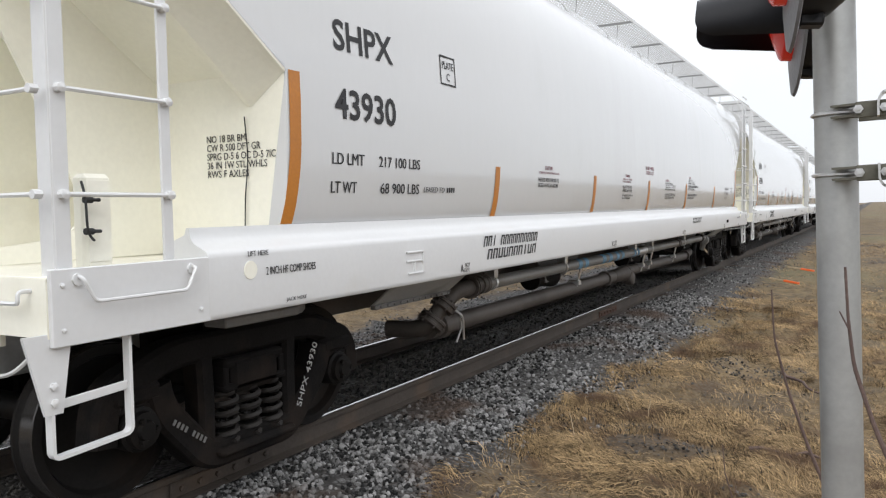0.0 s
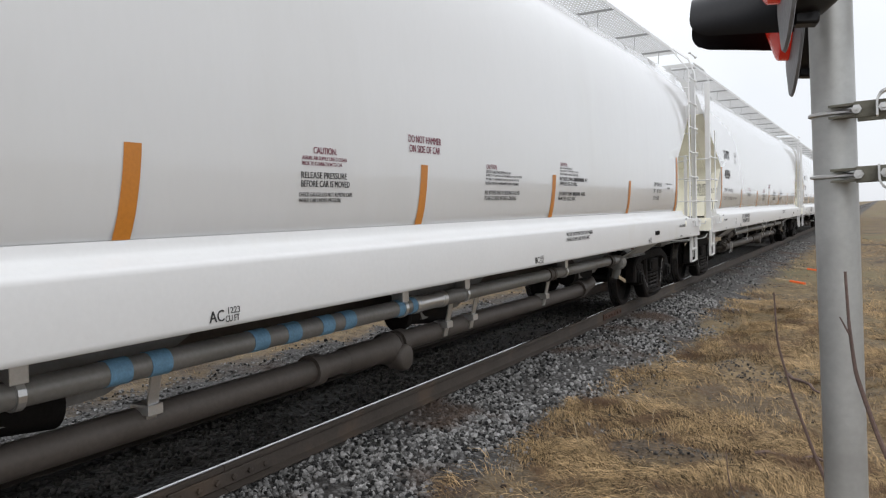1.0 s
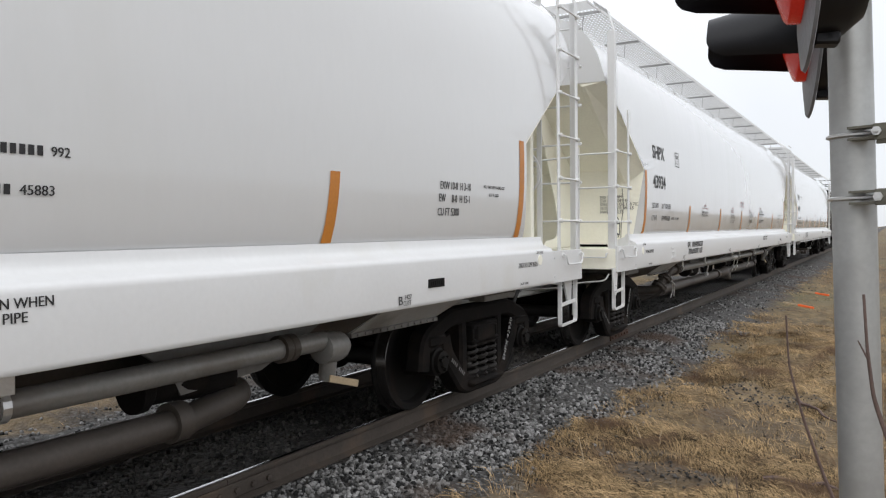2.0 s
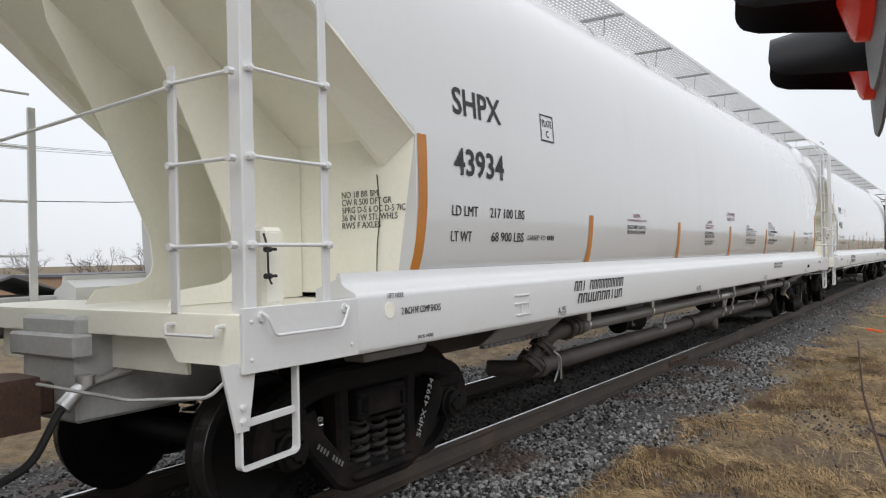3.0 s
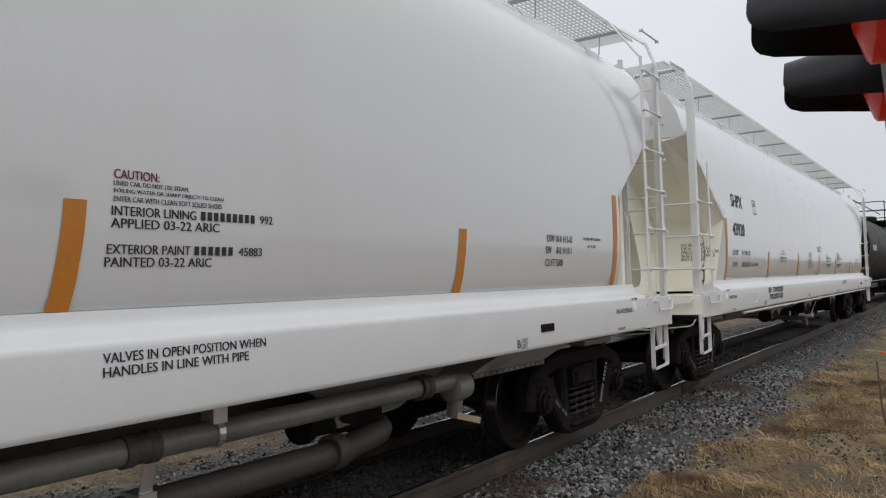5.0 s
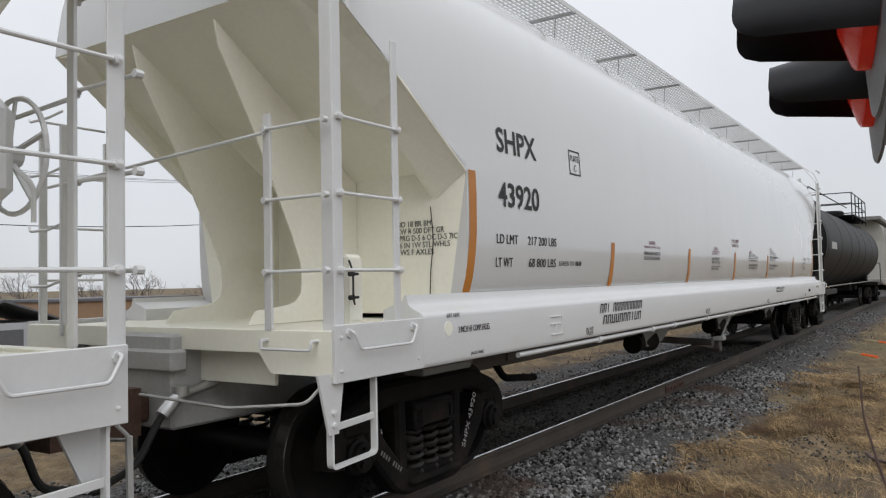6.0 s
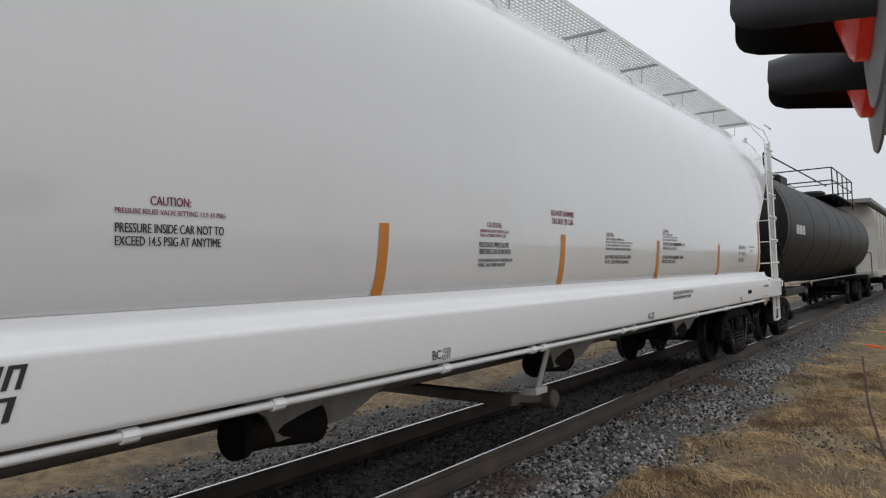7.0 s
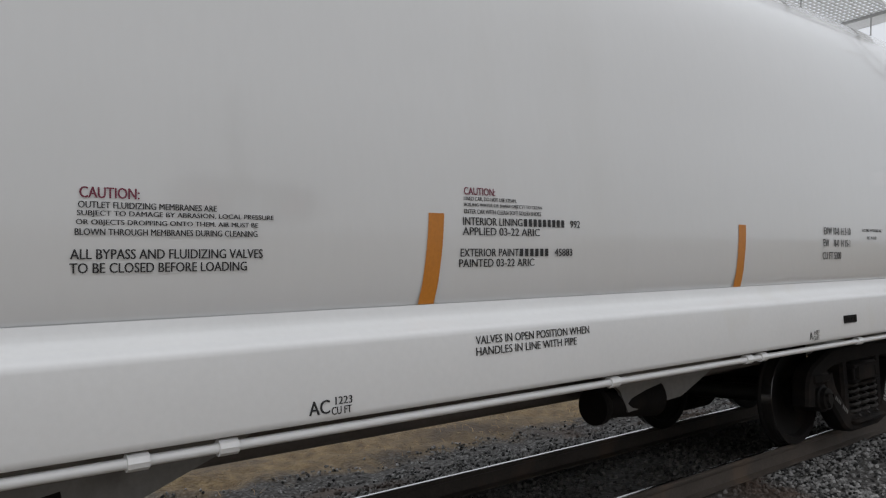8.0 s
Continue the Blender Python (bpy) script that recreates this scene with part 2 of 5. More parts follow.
def bar(bm, p, q, w, h, bevel=0.0, up=(0, 0, 1), mat=0):
    """A straight bar from p to q, w wide across and h deep along up."""
    p, q = Vector(p), Vector(q)
    d = q - p
    z = d.normalized()
    u = Vector(up)
    u = (u - z * u.dot(z)).normalized()
    s = z.cross(u)
    vs = []
    for end in (p, q):
        for a, b in ((-1, -1), (1, -1), (1, 1), (-1, 1)):
            vs.append(bm.verts.new(end + s * (a * w / 2) + u * (b * h / 2)))
    fs = [bm.faces.new([vs[i] for i in f]) for f in ((3, 2, 1, 0), (4, 5, 6, 7), (0, 1, 5, 4), (1, 2, 6, 5), (2, 3, 7, 6), (3, 0, 4, 7))]
    for f in fs:
        f.material_index = mat
    if bevel:
        bmesh.ops.bevel(bm, geom=list({e for f in fs for e in f.edges}), offset=bevel, segments=1, affect="EDGES")
    return bm


def tube(bm, pts, r, seg=10, caps=True, mat=0):
    """A round tube along a line of points; r is one radius or one for each point."""
    pts = [Vector(p) for p in pts]
    rs = r if isinstance(r, (list, tuple)) else [r] * len(pts)
    rings, ref = [], None
    for i, p in enumerate(pts):
        d = (pts[min(i + 1, len(pts) - 1)] - pts[max(i - 1, 0)]).normalized()
        if ref is None:
            ref = Vector((0, 0, 1)) if abs(d.z) < 0.9 else Vector((1, 0, 0))
        a = (ref - d * ref.dot(d)).normalized()
        ref = a
        c = d.cross(a)
        rings.append([bm.verts.new(p + (a * math.cos(k * math.tau / seg) + c * math.sin(k * math.tau / seg)) * rs[i]) for k in range(seg)])
    for A, B in zip(rings, rings[1:]):
        for k in range(seg):
            bm.faces.new((A[k], A[(k + 1) % seg], B[(k + 1) % seg], B[k])).material_index = mat
    if caps:
        bm.faces.new(rings[0][::-1]).material_index = mat
        bm.faces.new(rings[-1]).material_index = mat
    return bm


def lathe(bm, prof, axis="x", seg=32, at=(0, 0, 0), mats=None):
    """Turns a line of (along, radius) about an axis."""
    rings = []
    for a, r in prof:
        ring = []
        for k in range(seg):
            c, s = math.cos(k * math.tau / seg) * r, math.sin(k * math.tau / seg) * r
            co = (a, c, s) if axis == "x" else (c, a, s) if axis == "y" else (c, s, a)
            ring.append(bm.verts.new(Vector(at) + Vector(co)))
        rings.append(ring)
    for i, (A, B) in enumerate(zip(rings, rings[1:])):
        for k in range(seg):
            f = bm.faces.new((A[k], A[(k + 1) % seg], B[(k + 1) % seg], B[k]))
            if mats:
                f.material_index = mats[i]
    for ring, (a, r) in ((rings[0], prof[0]), (rings[-1], prof[-1])):
        if r > 1e-3:
            bm.faces.new(ring)
    return bm


def plate(bm, pts, t, axis="x", at=0.0, mat=0):
    """A flat plate cut to an outline of (y, z) points (axis x), (x, z) points (axis y) or (x, y) points (axis z), t thick."""
    def put(a, b, d):
        return {"x": (at + d, a, b), "y": (a, at + d, b), "z": (a, b, at + d)}[axis]
    A = [bm.verts.new(put(a, b, -t / 2)) for a, b in pts]
    B = [bm.verts.new(put(a, b, t / 2)) for a, b in pts]
    bm.faces.new(A[::-1]).material_index = mat
    bm.faces.new(B).material_index = mat
    for i in range(len(pts)):
        j = (i + 1) % len(pts)
        bm.faces.new((A[i], A[j], B[j], B[i])).material_index = mat
    return bm


def bent(pts, r, n=4):
    """Rounds the inner corners of a line of points with radius r."""
    pts = [Vector(p) for p in pts]
    out = [pts[0]]
    for a, b, c in zip(pts, pts[1:], pts[2:]):
        p, q = b + (a - b).normalized() * r, b + (c - b).normalized() * r
        for k in range(n + 1):
            t = k / n
            out.append(p * (1 - t) ** 2 + b * 2 * t * (1 - t) + q * t * t)
    return out + [pts[-1]]


SHARED = {}


def shared(key, build, material_, smooth=False):
    """A mesh that is built once and used by every alike piece."""
    if key not in SHARED:
        ob = part(key, build(bmesh.new()), material_, smooth=smooth)
        SHARED[key] = ob.data
        bpy.data.objects.remove(ob)
    return SHARED[key]


# ---- hopper cars ----
PROFILE = [(1.34, 1.44), (1.425, 1.49), (1.483, 1.56), (1.505, 1.68), (1.518, 1.85), (1.525, 2.05), (1.529, 2.3), (1.522, 2.55), (1.506, 2.8), (1.492, 3.05), (1.462, 3.35),
           (1.412, 3.63), (1.34, 3.87), (1.215, 4.1), (1.045, 4.275), (0.8, 4.4), (0.5, 4.47), (0.0, 4.5)]
U_WALL, U_END, Z_SLOPE, K_SLOPE = 8.52, 10.0, 2.48, 0.7


def side_x(z):
    """Half width of the car body at height z."""
    for (x0, z0), (x1, z1) in zip(PROFILE, PROFILE[1:]):
        if z0 <= z <= z1:
            return x0 + (x1 - x0) * (z - z0) / (z1 - z0)
    return PROFILE[0][0] if z < PROFILE[0][1] else 0.0


def body_mesh(bm):
    """The rounded shell: straight between the end walls, with its ends cut away below a slope."""
    fine = []
    for (x0, z0), (x1, z1) in zip(PROFILE, PROFILE[1:]):
        fine += [(x0 + (x1 - x0) * k / 2, z0 + (z1 - z0) * k / 2) for k in range(2)]
    fine.append(PROFILE[-1])
    # smooth the section a little
    for _ in range(2):
        fine = [fine[0]] + [tuple((fine[i - 1][k] + 2 * fine[i][k] + fine[i + 1][k]) / 4 for k in range(2)) for i in range(1, len(fine) - 1)] + [fine[-1]]
    stations = [-U_END, -9.5, -9.0, -U_WALL - 0.001] + [-U_WALL + k * U_WALL / 12 for k in range(25)] + [U_WALL + 0.001, 9.0, 9.5, U_END]
    for sgn in (1, -1):
        rows = []
        for u in stations:
            low = Z_SLOPE + K_SLOPE * (abs(u) - U_WALL) if abs(u) > U_WALL else 0
            row = []
            for x, z in fine:
                z2 = max(z, low)
                row.append(bm.verts.new((sgn * (x if z >= low else side_x(low)), u, z2)))
            rows.append(row)
        for A, B in zip(rows, rows[1:]):
            for j in range(len(fine) - 1):
                bm.faces.new((A[j], B[j], B[j + 1], A[j + 1]))
    for s in (-1, 1):
        zs = [Z_SLOPE + K_SLOPE * (U_END - U_WALL) + k * 0.001 for k in (0,)] + [z for x, z in fine if z > Z_SLOPE + K_SLOPE * (U_END - U_WALL)]
        ring = [bm.verts.new((side_x(z) if z < 4.49 else 0.0, s * U_END, z)) for z in zs[:-1]] + [bm.verts.new((-side_x(z), s * U_END, z)) for z in zs[-2::-1]]
        bm.faces.new(ring)
    bmesh.ops.remove_doubles(bm, verts=bm.verts, dist=0.0005)
    bmesh.ops.dissolve_degenerate(bm, dist=0.0005, edges=bm.edges)
    return bm


def end_sheet(bm, s):
    """The vertical lower end wall and the slope sheet above it that runs out to the car's end, with a turned flange at the side."""
    zt = Z_SLOPE + K_SLOPE * (U_END - U_WALL)
    rows = []
    for z, u in ((1.40, U_WALL), (1.56, U_WALL), (1.9, U_WALL), (2.2, U_WALL), (Z_SLOPE, U_WALL)):
        rows.append([(x, s * u, z) for x in np.linspace(-side_x(max(z, 1.44)) + 0.012, side_x(max(z, 1.44)) - 0.012, 9)])
    for k in range(1, 7):
        u = U_WALL + (U_END - U_WALL) * k / 6
        z = Z_SLOPE + K_SLOPE * (u - U_WALL)
        rows.append([(x, s * u, z) for x in np.linspace(-side_x(z) + 0.012, side_x(z) - 0.012, 9)])
    grid = [[bm.verts.new(c) for c in r] for r in rows]
    for A, B in zip(grid, grid[1:]):
        for i in range(8):
            bm.faces.new((A[i], A[i + 1], B[i + 1], B[i]))
    return bm


def shear_plate(bm, s, x):
    """Upright plate between the slope sheet and the end platform."""
    pts = [(s * a, b) for a, b in ((9.97, 3.44), (8.53, 2.46), (8.53, 1.37), (9.7, 1.37), (9.63, 1.465), (9.32, 1.497), (9.24, 1.52), (9.185, 1.57), (9.166, 1.64), (9.18, 1.81), (9.27, 2.02), (9.62, 2.72), (9.93, 3.25))]
    return plate(bm, pts, 0.014, "x", x)


def sill_mesh(bm, u0=-9.27, u1=8.93):
    """Long side sill: upright web, rounded lower edge, sloped top shelf that runs in under the body."""
    sec = [(1.30, 1.085), (1.60, 1.078), (1.617, 1.082), (1.6255, 1.094), (1.627, 1.112), (1.627, 1.398), (1.6245, 1.416), (1.616, 1.431), (1.603, 1.441), (1.58, 1.451), (1.553, 1.462),
           (1.53, 1.474), (1.514, 1.488), (1.505, 1.505), (1.500, 1.528), (1.496, 1.556), (1.476, 1.557), (1.462, 1.52), (1.30, 1.46)]
    rows = [[bm.verts.new((x, u, z)) for x, z in sec] for u in [u0 + (u1 - u0) * k / 16 for k in range(17)]]
    for A, B in zip(rows, rows[1:]):
        for i in range(len(sec)):
            j = (i + 1) % len(sec)
            bm.faces.new((A[i], B[i], B[j], A[j]))
    bm.faces.new(rows[0])
    bm.faces.new(rows[-1][::-1])
    return bm


def lettering(text, u0, z0, width, height, parent, mat=INK, italic=0.0, surf=side_x, name="lettering", lift=0.004, frame_=None, thick=0.0):
    """Words painted on the side: (u0, z0) is the lower left corner. frame_ maps (along, up) into the car's space instead."""
    if surf is side_x and not frame_ and z0 < 2.3 and u0 > -5:
        # the stencils sit a little apart from car to car
        late = parent.name == "hopper_car.002"
        u0 += float(np.interp(u0, (-4.6, -1.4, -0.4, -0.2, 1.0, 2.9, 4.0, 6.8, 8.0), (0, -0.075, -0.03, 0, -0.065, -0.05, -0.04, 0, 0) if late else (0, -0.03, 0, 0, -0.035, -0.065, -0.055, 0.03, 0.03)))
        z0 -= 0.005
    cu = bpy.data.curves.new("text", "FONT")
    cu.body, cu.shear, cu.resolution_u, cu.offset = text, italic, 3, thick
    tmp = bpy.data.objects.new("text", cu)
    scene.collection.objects.link(tmp)
    bpy.context.view_layer.update()
    me = bpy.data.meshes.new_from_object(tmp.evaluated_get(bpy.context.evaluated_depsgraph_get()))
    bpy.data.objects.remove(tmp)
    bpy.data.curves.remove(cu)
    xs, ys = [v.co.x for v in me.vertices], [v.co.y for v in me.vertices]
    kx, ky = width / (max(xs) - min(xs)), height / (max(ys) - min(ys))
    x0, y0 = min(xs), min(ys)
    for v in me.vertices:
        a, b = (v.co.x - x0) * kx, (v.co.y - y0) * ky
        if frame_:
            v.co = frame_(u0 + a, z0 + b)
        else:
            v.co = (surf(z0 + b) + lift, u0 + a, z0 + b)
    if not thick:
        # a second, slightly shifted coat of paint makes the strokes bold
        bm = bmesh.new()
        bm.from_mesh(me)
        extra = bmesh.ops.duplicate(bm, geom=bm.verts[:] + bm.edges[:] + bm.faces[:])["geom"]
        step = Vector((0.0004, height * 0.05, 0.0)) if not frame_ else Vector((height * 0.03, -0.0004, 0.0)) if abs(u0) < 2 and z0 > 1 else Vector((0.0004, 0.0, 0.0))
        for v in extra:
            if isinstance(v, bmesh.types.BMVert):
                v.co += step
        bm.to_mesh(me)
        bm.free()
    me.name = name
    me.materials.clear()
    me.materials.append(mat)
    ob = new(name, me)
    ob.parent = parent
    return ob


def flat(z):
    return 1.627


def stroke_bars(rows, parent, mat=INK, surf=side_x, name="lettering_bar", lift=0.004, slant=0.0):
    """Plain bars (u0, z0, u1, z1) for writing that is not spelt out."""
    bm = bmesh.new()
    for u0, z0, u1, z1 in rows:
        s = slant * (z1 - z0)
        zm = (z0 + z1) / 2
        vs = [bm.verts.new((surf(z) + lift, u, z)) for u, z in ((u0, z0), (u1, z0), (u1 + s / 2, zm), (u1 + s, z1), (u0 + s, z1), (u0 + s / 2, zm))]
        bm.faces.new(vs)
    return part(name, bm, mat, parent)


def brand_strokes(u0, u1, z0, z1, glyphs, slant):
    """Slanted plain strokes for a maker's wordmark: two uprights and a cross stroke a glyph (spaces leave gaps)."""
    step = (u1 - u0) / len(glyphs)
    w, h, rows = step * 0.25, (z1 - z0) * 0.17, []
    for i, g in enumerate(glyphs):
        if g == " ":
            continue
        a = u0 + i * step
        if g == "1":
            rows.append((a + step * 0.3, z0, a + step * 0.3 + w, z1))
            continue
        rows.append((a, z0, a + w, z1))
        rows.append((a + step * 0.57, z0, a + step * 0.57 + w, z1))
        zc = z1 - h if g == "2" else z0
        s = slant * (zc - z0)
        rows.append((a + w + s, zc, a + step * 0.57 + s, zc + h))
    return rows


def truck_parts(car, u, stencil):
    """Three-piece truck: side frames, bolster, springs, two turning wheelsets."""
    truck = part("truck", shared("truck_bolster", lambda bm: box(box(bm, (-1.12, -0.21, 0.5), (1.12, 0.21, 0.72), 0.03), (-0.4, -0.24, 0.7), (0.4, 0.24, 0.95), 0.02), CAST), CAST, car,
                 "grimy black cast steel freight truck")
    truck.matrix_basis = pose(0, u, 0)

    def chord(bm, pts, w, h, r):
        """A cast member of rounded box section that follows a line in the plane of the frame."""
        line = bent([(0, a, b) for a, b in pts], r, 5)
        rows = []
        c = 0.026
        sec = ((-w / 2, -h / 2 + c), (-w / 2, h / 2 - c), (-w / 2 + c, h / 2), (w / 2 - c, h / 2), (w / 2, h / 2 - c), (w / 2, -h / 2 + c), (w / 2 - c, -h / 2), (-w / 2 + c, -h / 2))
        for i, p in enumerate(line):
            d = (Vector(line[min(i + 1, len(line) - 1)]) - Vector(line[max(i - 1, 0)])).normalized()
            n = Vector((0, -d.z, d.y))
            rows.append([bm.verts.new(Vector(p) + Vector((a, 0, 0)) + n * b) for a, b in sec])
        for A, B in zip(rows, rows[1:]):
            for i in range(8):
                bm.faces.new((A[i], A[(i + 1) % 8], B[(i + 1) % 8], B[i]))
        bm.faces.new(rows[0][::-1])
        bm.faces.new(rows[-1])

    def side_frame(bm):
        chord(bm, [(-1.09, 0.40), (-1.06, 0.66), (-0.62, 0.82), (0.62, 0.82), (1.06, 0.66), (1.09, 0.40)], 0.17, 0.17, 0.12)
        chord(bm, [(-0.74, 0.66), (-0.70, 0.50), (-0.38, 0.155), (0.38, 0.155), (0.70, 0.50), (0.74, 0.66)], 0.19, 0.19, 0.1)
        for k in (-1, 1):
            chord(bm, [(k * 0.375, 0.2), (k * 0.37, 0.5), (k * 0.385, 0.8)], 0.165, 0.13, 0.1)
            box(bm, (-0.1, k * 0.89 - 0.17, 0.58), (0.1, k * 0.89 + 0.17, 0.71), 0.035)
            box(bm, (-0.06, k * 0.89 - 0.13, 0.54), (0.08, k * 0.89 + 0.13, 0.6), 0.02)
        box(bm, (-0.15, -0.34, 0.13), (0.16, 0.34, 0.195), 0.025)
        # end of the bolster in its window
        box(bm, (-0.05, -0.28, 0.52), (0.13, 0.28, 0.57), 0.015)
        box(bm, (-0.05, -0.27, 0.66), (0.12, 0.27, 0.73), 0.02)
        for a in (-0.25, 0.0, 0.25):
            box(bm, (-0.05, a - 0.025, 0.55), (0.115, a + 0.025, 0.68), 0.01)
        return bm

    def spring(bm):
        pts = [(math.cos(a) * 0.062, math.sin(a) * 0.062, 0.2 + 0.32 * a / (math.tau * 5)) for a in np.linspace(0, math.tau * 5, 61)]
        return tube(bm, pts, 0.019, 5)

    def wheelset(bm):
        for k in (-1, 1):
            p = [(0.675, 0.1), (0.675, 0.15), (0.70, 0.2), (0.705, 0.38), (0.68, 0.40), (0.68, 0.462), (0.69, 0.484), (0.708, 0.484), (0.722, 0.462), (0.815, 0.454), (0.82, 0.448), (0.82, 0.395), (0.80, 0.385),
                 (0.765, 0.37), (0.745, 0.22), (0.775, 0.15), (0.84, 0.14), (0.84, 0.085)]
            mats = [0] * len(p)
            for i in (8, 9):
                mats[i] = 1
            lathe(bm, [(k * a, r) for a, r in p], "x", 40, mats=mats)
            lathe(bm, [(k * a, r) for a, r in ((0.84, 0.08), (0.92, 0.085), (0.93, 0.125), (1.09, 0.125), (1.10, 0.105), (1.135, 0.1), (1.14, 0.06), (1.16, 0.05), (1.16, 0.0))], "x", 20)
            for i in range(3):
                a = i * math.tau / 3
                tube(bm, [(k * 1.13, math.cos(a) * 0.065, math.sin(a) * 0.065), (k * 1.165, math.cos(a) * 0.065, math.sin(a) * 0.065)], 0.017, 6)
        lathe(bm, [(-0.7, 0.085), (0.7, 0.085)], "x", 14)
        return bm

    for k in (-1, 1):
        f = part("side_frame", shared("side_frame", side_frame, CAST, True), CAST, truck)
        f.matrix_basis = pose(0.99, 0, 0) if k > 0 else pose(-0.99, 0, 0, 0, 0, 180)
        for a in (-0.2, 0.0, 0.2):
            s = part("spring", shared("spring", spring, SPRING_M, True), SPRING_M, truck, "rusty coil spring")
            s.matrix_basis = pose(k * 1.04, a, 0)
        w = part("wheelset", shared("wheelset", wheelset, (WHEEL_M, TREAD), True), WHEEL_M, truck, "black steel wheelset with glossy worn treads")
        w.matrix_basis = pose(0, k * 0.89, 0.457)
        w["turns"] = 1.0
    brake = bmesh.new()
    for k in (-1, 1):
        tube(brake, [(-0.7, k * 0.36, 0.4), (0.7, k * 0.36, 0.4)], 0.04, 8)
        for x in (-0.72, 0.72):
            box(brake, (x - 0.05, k * 0.43 - 0.05, 0.33), (x + 0.05, k * 0.43 + 0.04, 0.58), 0.01)
    part("brake_beam", brake, CAST, truck)
    if stencil:
        def slope(a, b):
            p, d = Vector((0, 0.44, 0.27)), Vector((0, 0.22, 0.46)).normalized()
            q = p + d * a + Vector((0, -d.z, d.y)) * b
            return (1.099, q.y, q.z)
        lettering(stencil, 0, 0, 0.46, 0.055, truck, STENCIL, frame_=slope, name="stencilled_mark", thick=0.0)
        slope2 = lambda a, b: (1.099, -0.70 + a * 0.81 + b * 0.58, 0.40 - a * 0.58 + b * 0.81)
        bm = bmesh.new()
        for i in range(9):
            if i != 4:
                a = i * 0.034
                bm.faces.new([bm.verts.new(slope2(*c)) for c in ((a, 0.035), (a + 0.02, 0.035), (a + 0.02, 0.07), (a, 0.07))])
        part("stencilled_mark", bm, FAINT, truck)
    return truck


def ladder_parts(car, u_post, u_stile, end):
    """Corner ladder on the side: two stiles up to the roof walk, with bolted rungs."""
    top = 4.12
    lad = part("ladder", bar(bmesh.new(), (1.572, u_stile, 1.3), (1.572, u_stile, 3.2 if end < 0 else top), 0.06, 0.018, 0.004, up=(1, 0, 0)), SILL, car, "white painted steel side ladder")
    post = bmesh.new()
    for a, b in (((1.575, u_post, 1.3), (1.575, u_post, top)), ((1.575, u_post, top - 0.02), (1.47, u_post - end * 0.06, 4.4)), ((1.47, u_post - end * 0.06, 4.39), (1.235, u_post - end * 0.2, 4.58))):
        bar(post, a, b, 0.075, 0.016, 0.003, up=(1, 0, 0))
    bar(post, (1.535, u_post + end * 0.04, 1.3), (1.535, u_post + end * 0.04, top), 0.012, 0.09, 0.003, up=(1, 0, 0))
    part("stile", post, SILL, lad)
    if end > 0:
        bar2 = bar(bmesh.new(), (1.572, u_stile, top - 0.02), (1.235, u_stile - 0.1, 4.57), 0.05, 0.016, 0.003, up=(1, 0, 0))
        part("stile", bar2, SILL, lad)
    length = abs(u_post - u_stile)

    def rung(bm):
        tube(bm, [(0, 0, 0), (0, length, 0)], 0.011, 8)
        for a in (0.0, length):
            lathe(bm, [(-0.02, 0.0), (-0.02, 0.022), (0.018, 0.022), (0.026, 0.0)], "x", 8, at=(0, a, 0))
        return bm

    m = shared("rung_%d" % round(length * 100), rung, SILL, True)
    for i in range(7 if end > 0 else 4):
        z = 1.722 + i * 0.447
        if end < 0 and z > 2.9:
            continue
        r = part("rung", m, SILL, lad)
        r.matrix_basis = pose(1.596, min(u_post, u_stile), z)
    # end ladder, across the car's end
    x_in = 1.10
    st = bar(bmesh.new(), (x_in, u_post + end * 0.09, 1.3), (x_in, u_post + end * 0.09, 2.68 if end < 0 else 4.3), 0.02, 0.06, 0.003, up=(1, 0, 0))
    part("end_stile", st, SILL, lad)

    def end_rung(bm):
        tube(bm, [(0, 0, 0), (1.58 - x_in, 0, 0)], 0.011, 8)
        for a in (0.0, 1.58 - x_in):
            lathe(bm, [(-0.02, 0.0), (-0.02, 0.02), (0.018, 0.02), (0.024, 0.0)], "y", 8, at=(a, 0, 0))
        return bm
    m = shared("end_rung", end_rung, SILL, True)
    for i in range(3 if end < 0 else 6):
        r = part("rung", m, SILL, lad)
        r.matrix_basis = pose(x_in, u_post + end * 0.11, 1.722 + i * 0.43)
    bm = tube(bmesh.new(), bent([(-1.3, u_post + end * 0.1, 2.44), (x_in, u_post + end * 0.12, 2.56)], 0.01), 0.012, 8)
    part("grab_iron", bm, SILL, lad)
    # the same corner on the far side
    far = bmesh.new()
    for x, u in ((-1.56, u_post), (-1.56, u_stile), (-1.1, u_post + end * 0.09)):
        bar(far, (x, u, 1.3), (x, u, 4.3 if end > 0 else 2.9), 0.06, 0.03, 0.003, up=(1, 0, 0))
    for i in range(4):
        z = 1.722 + i * 0.43
        tube(far, [(-1.59, u_post, z), (-1.59, u_stile, z)], 0.011, 6)
        tube(far, bent([(-1.58, u_post + end * 0.1, z), (-1.45, u_post + end * 0.16, z - 0.05), (-1.2, u_post + end * 0.16, z - 0.05), (-1.1, u_post + end * 0.1, z)], 0.03), 0.011, 6)
    part("far_ladder", far, SILL, car)
    return lad


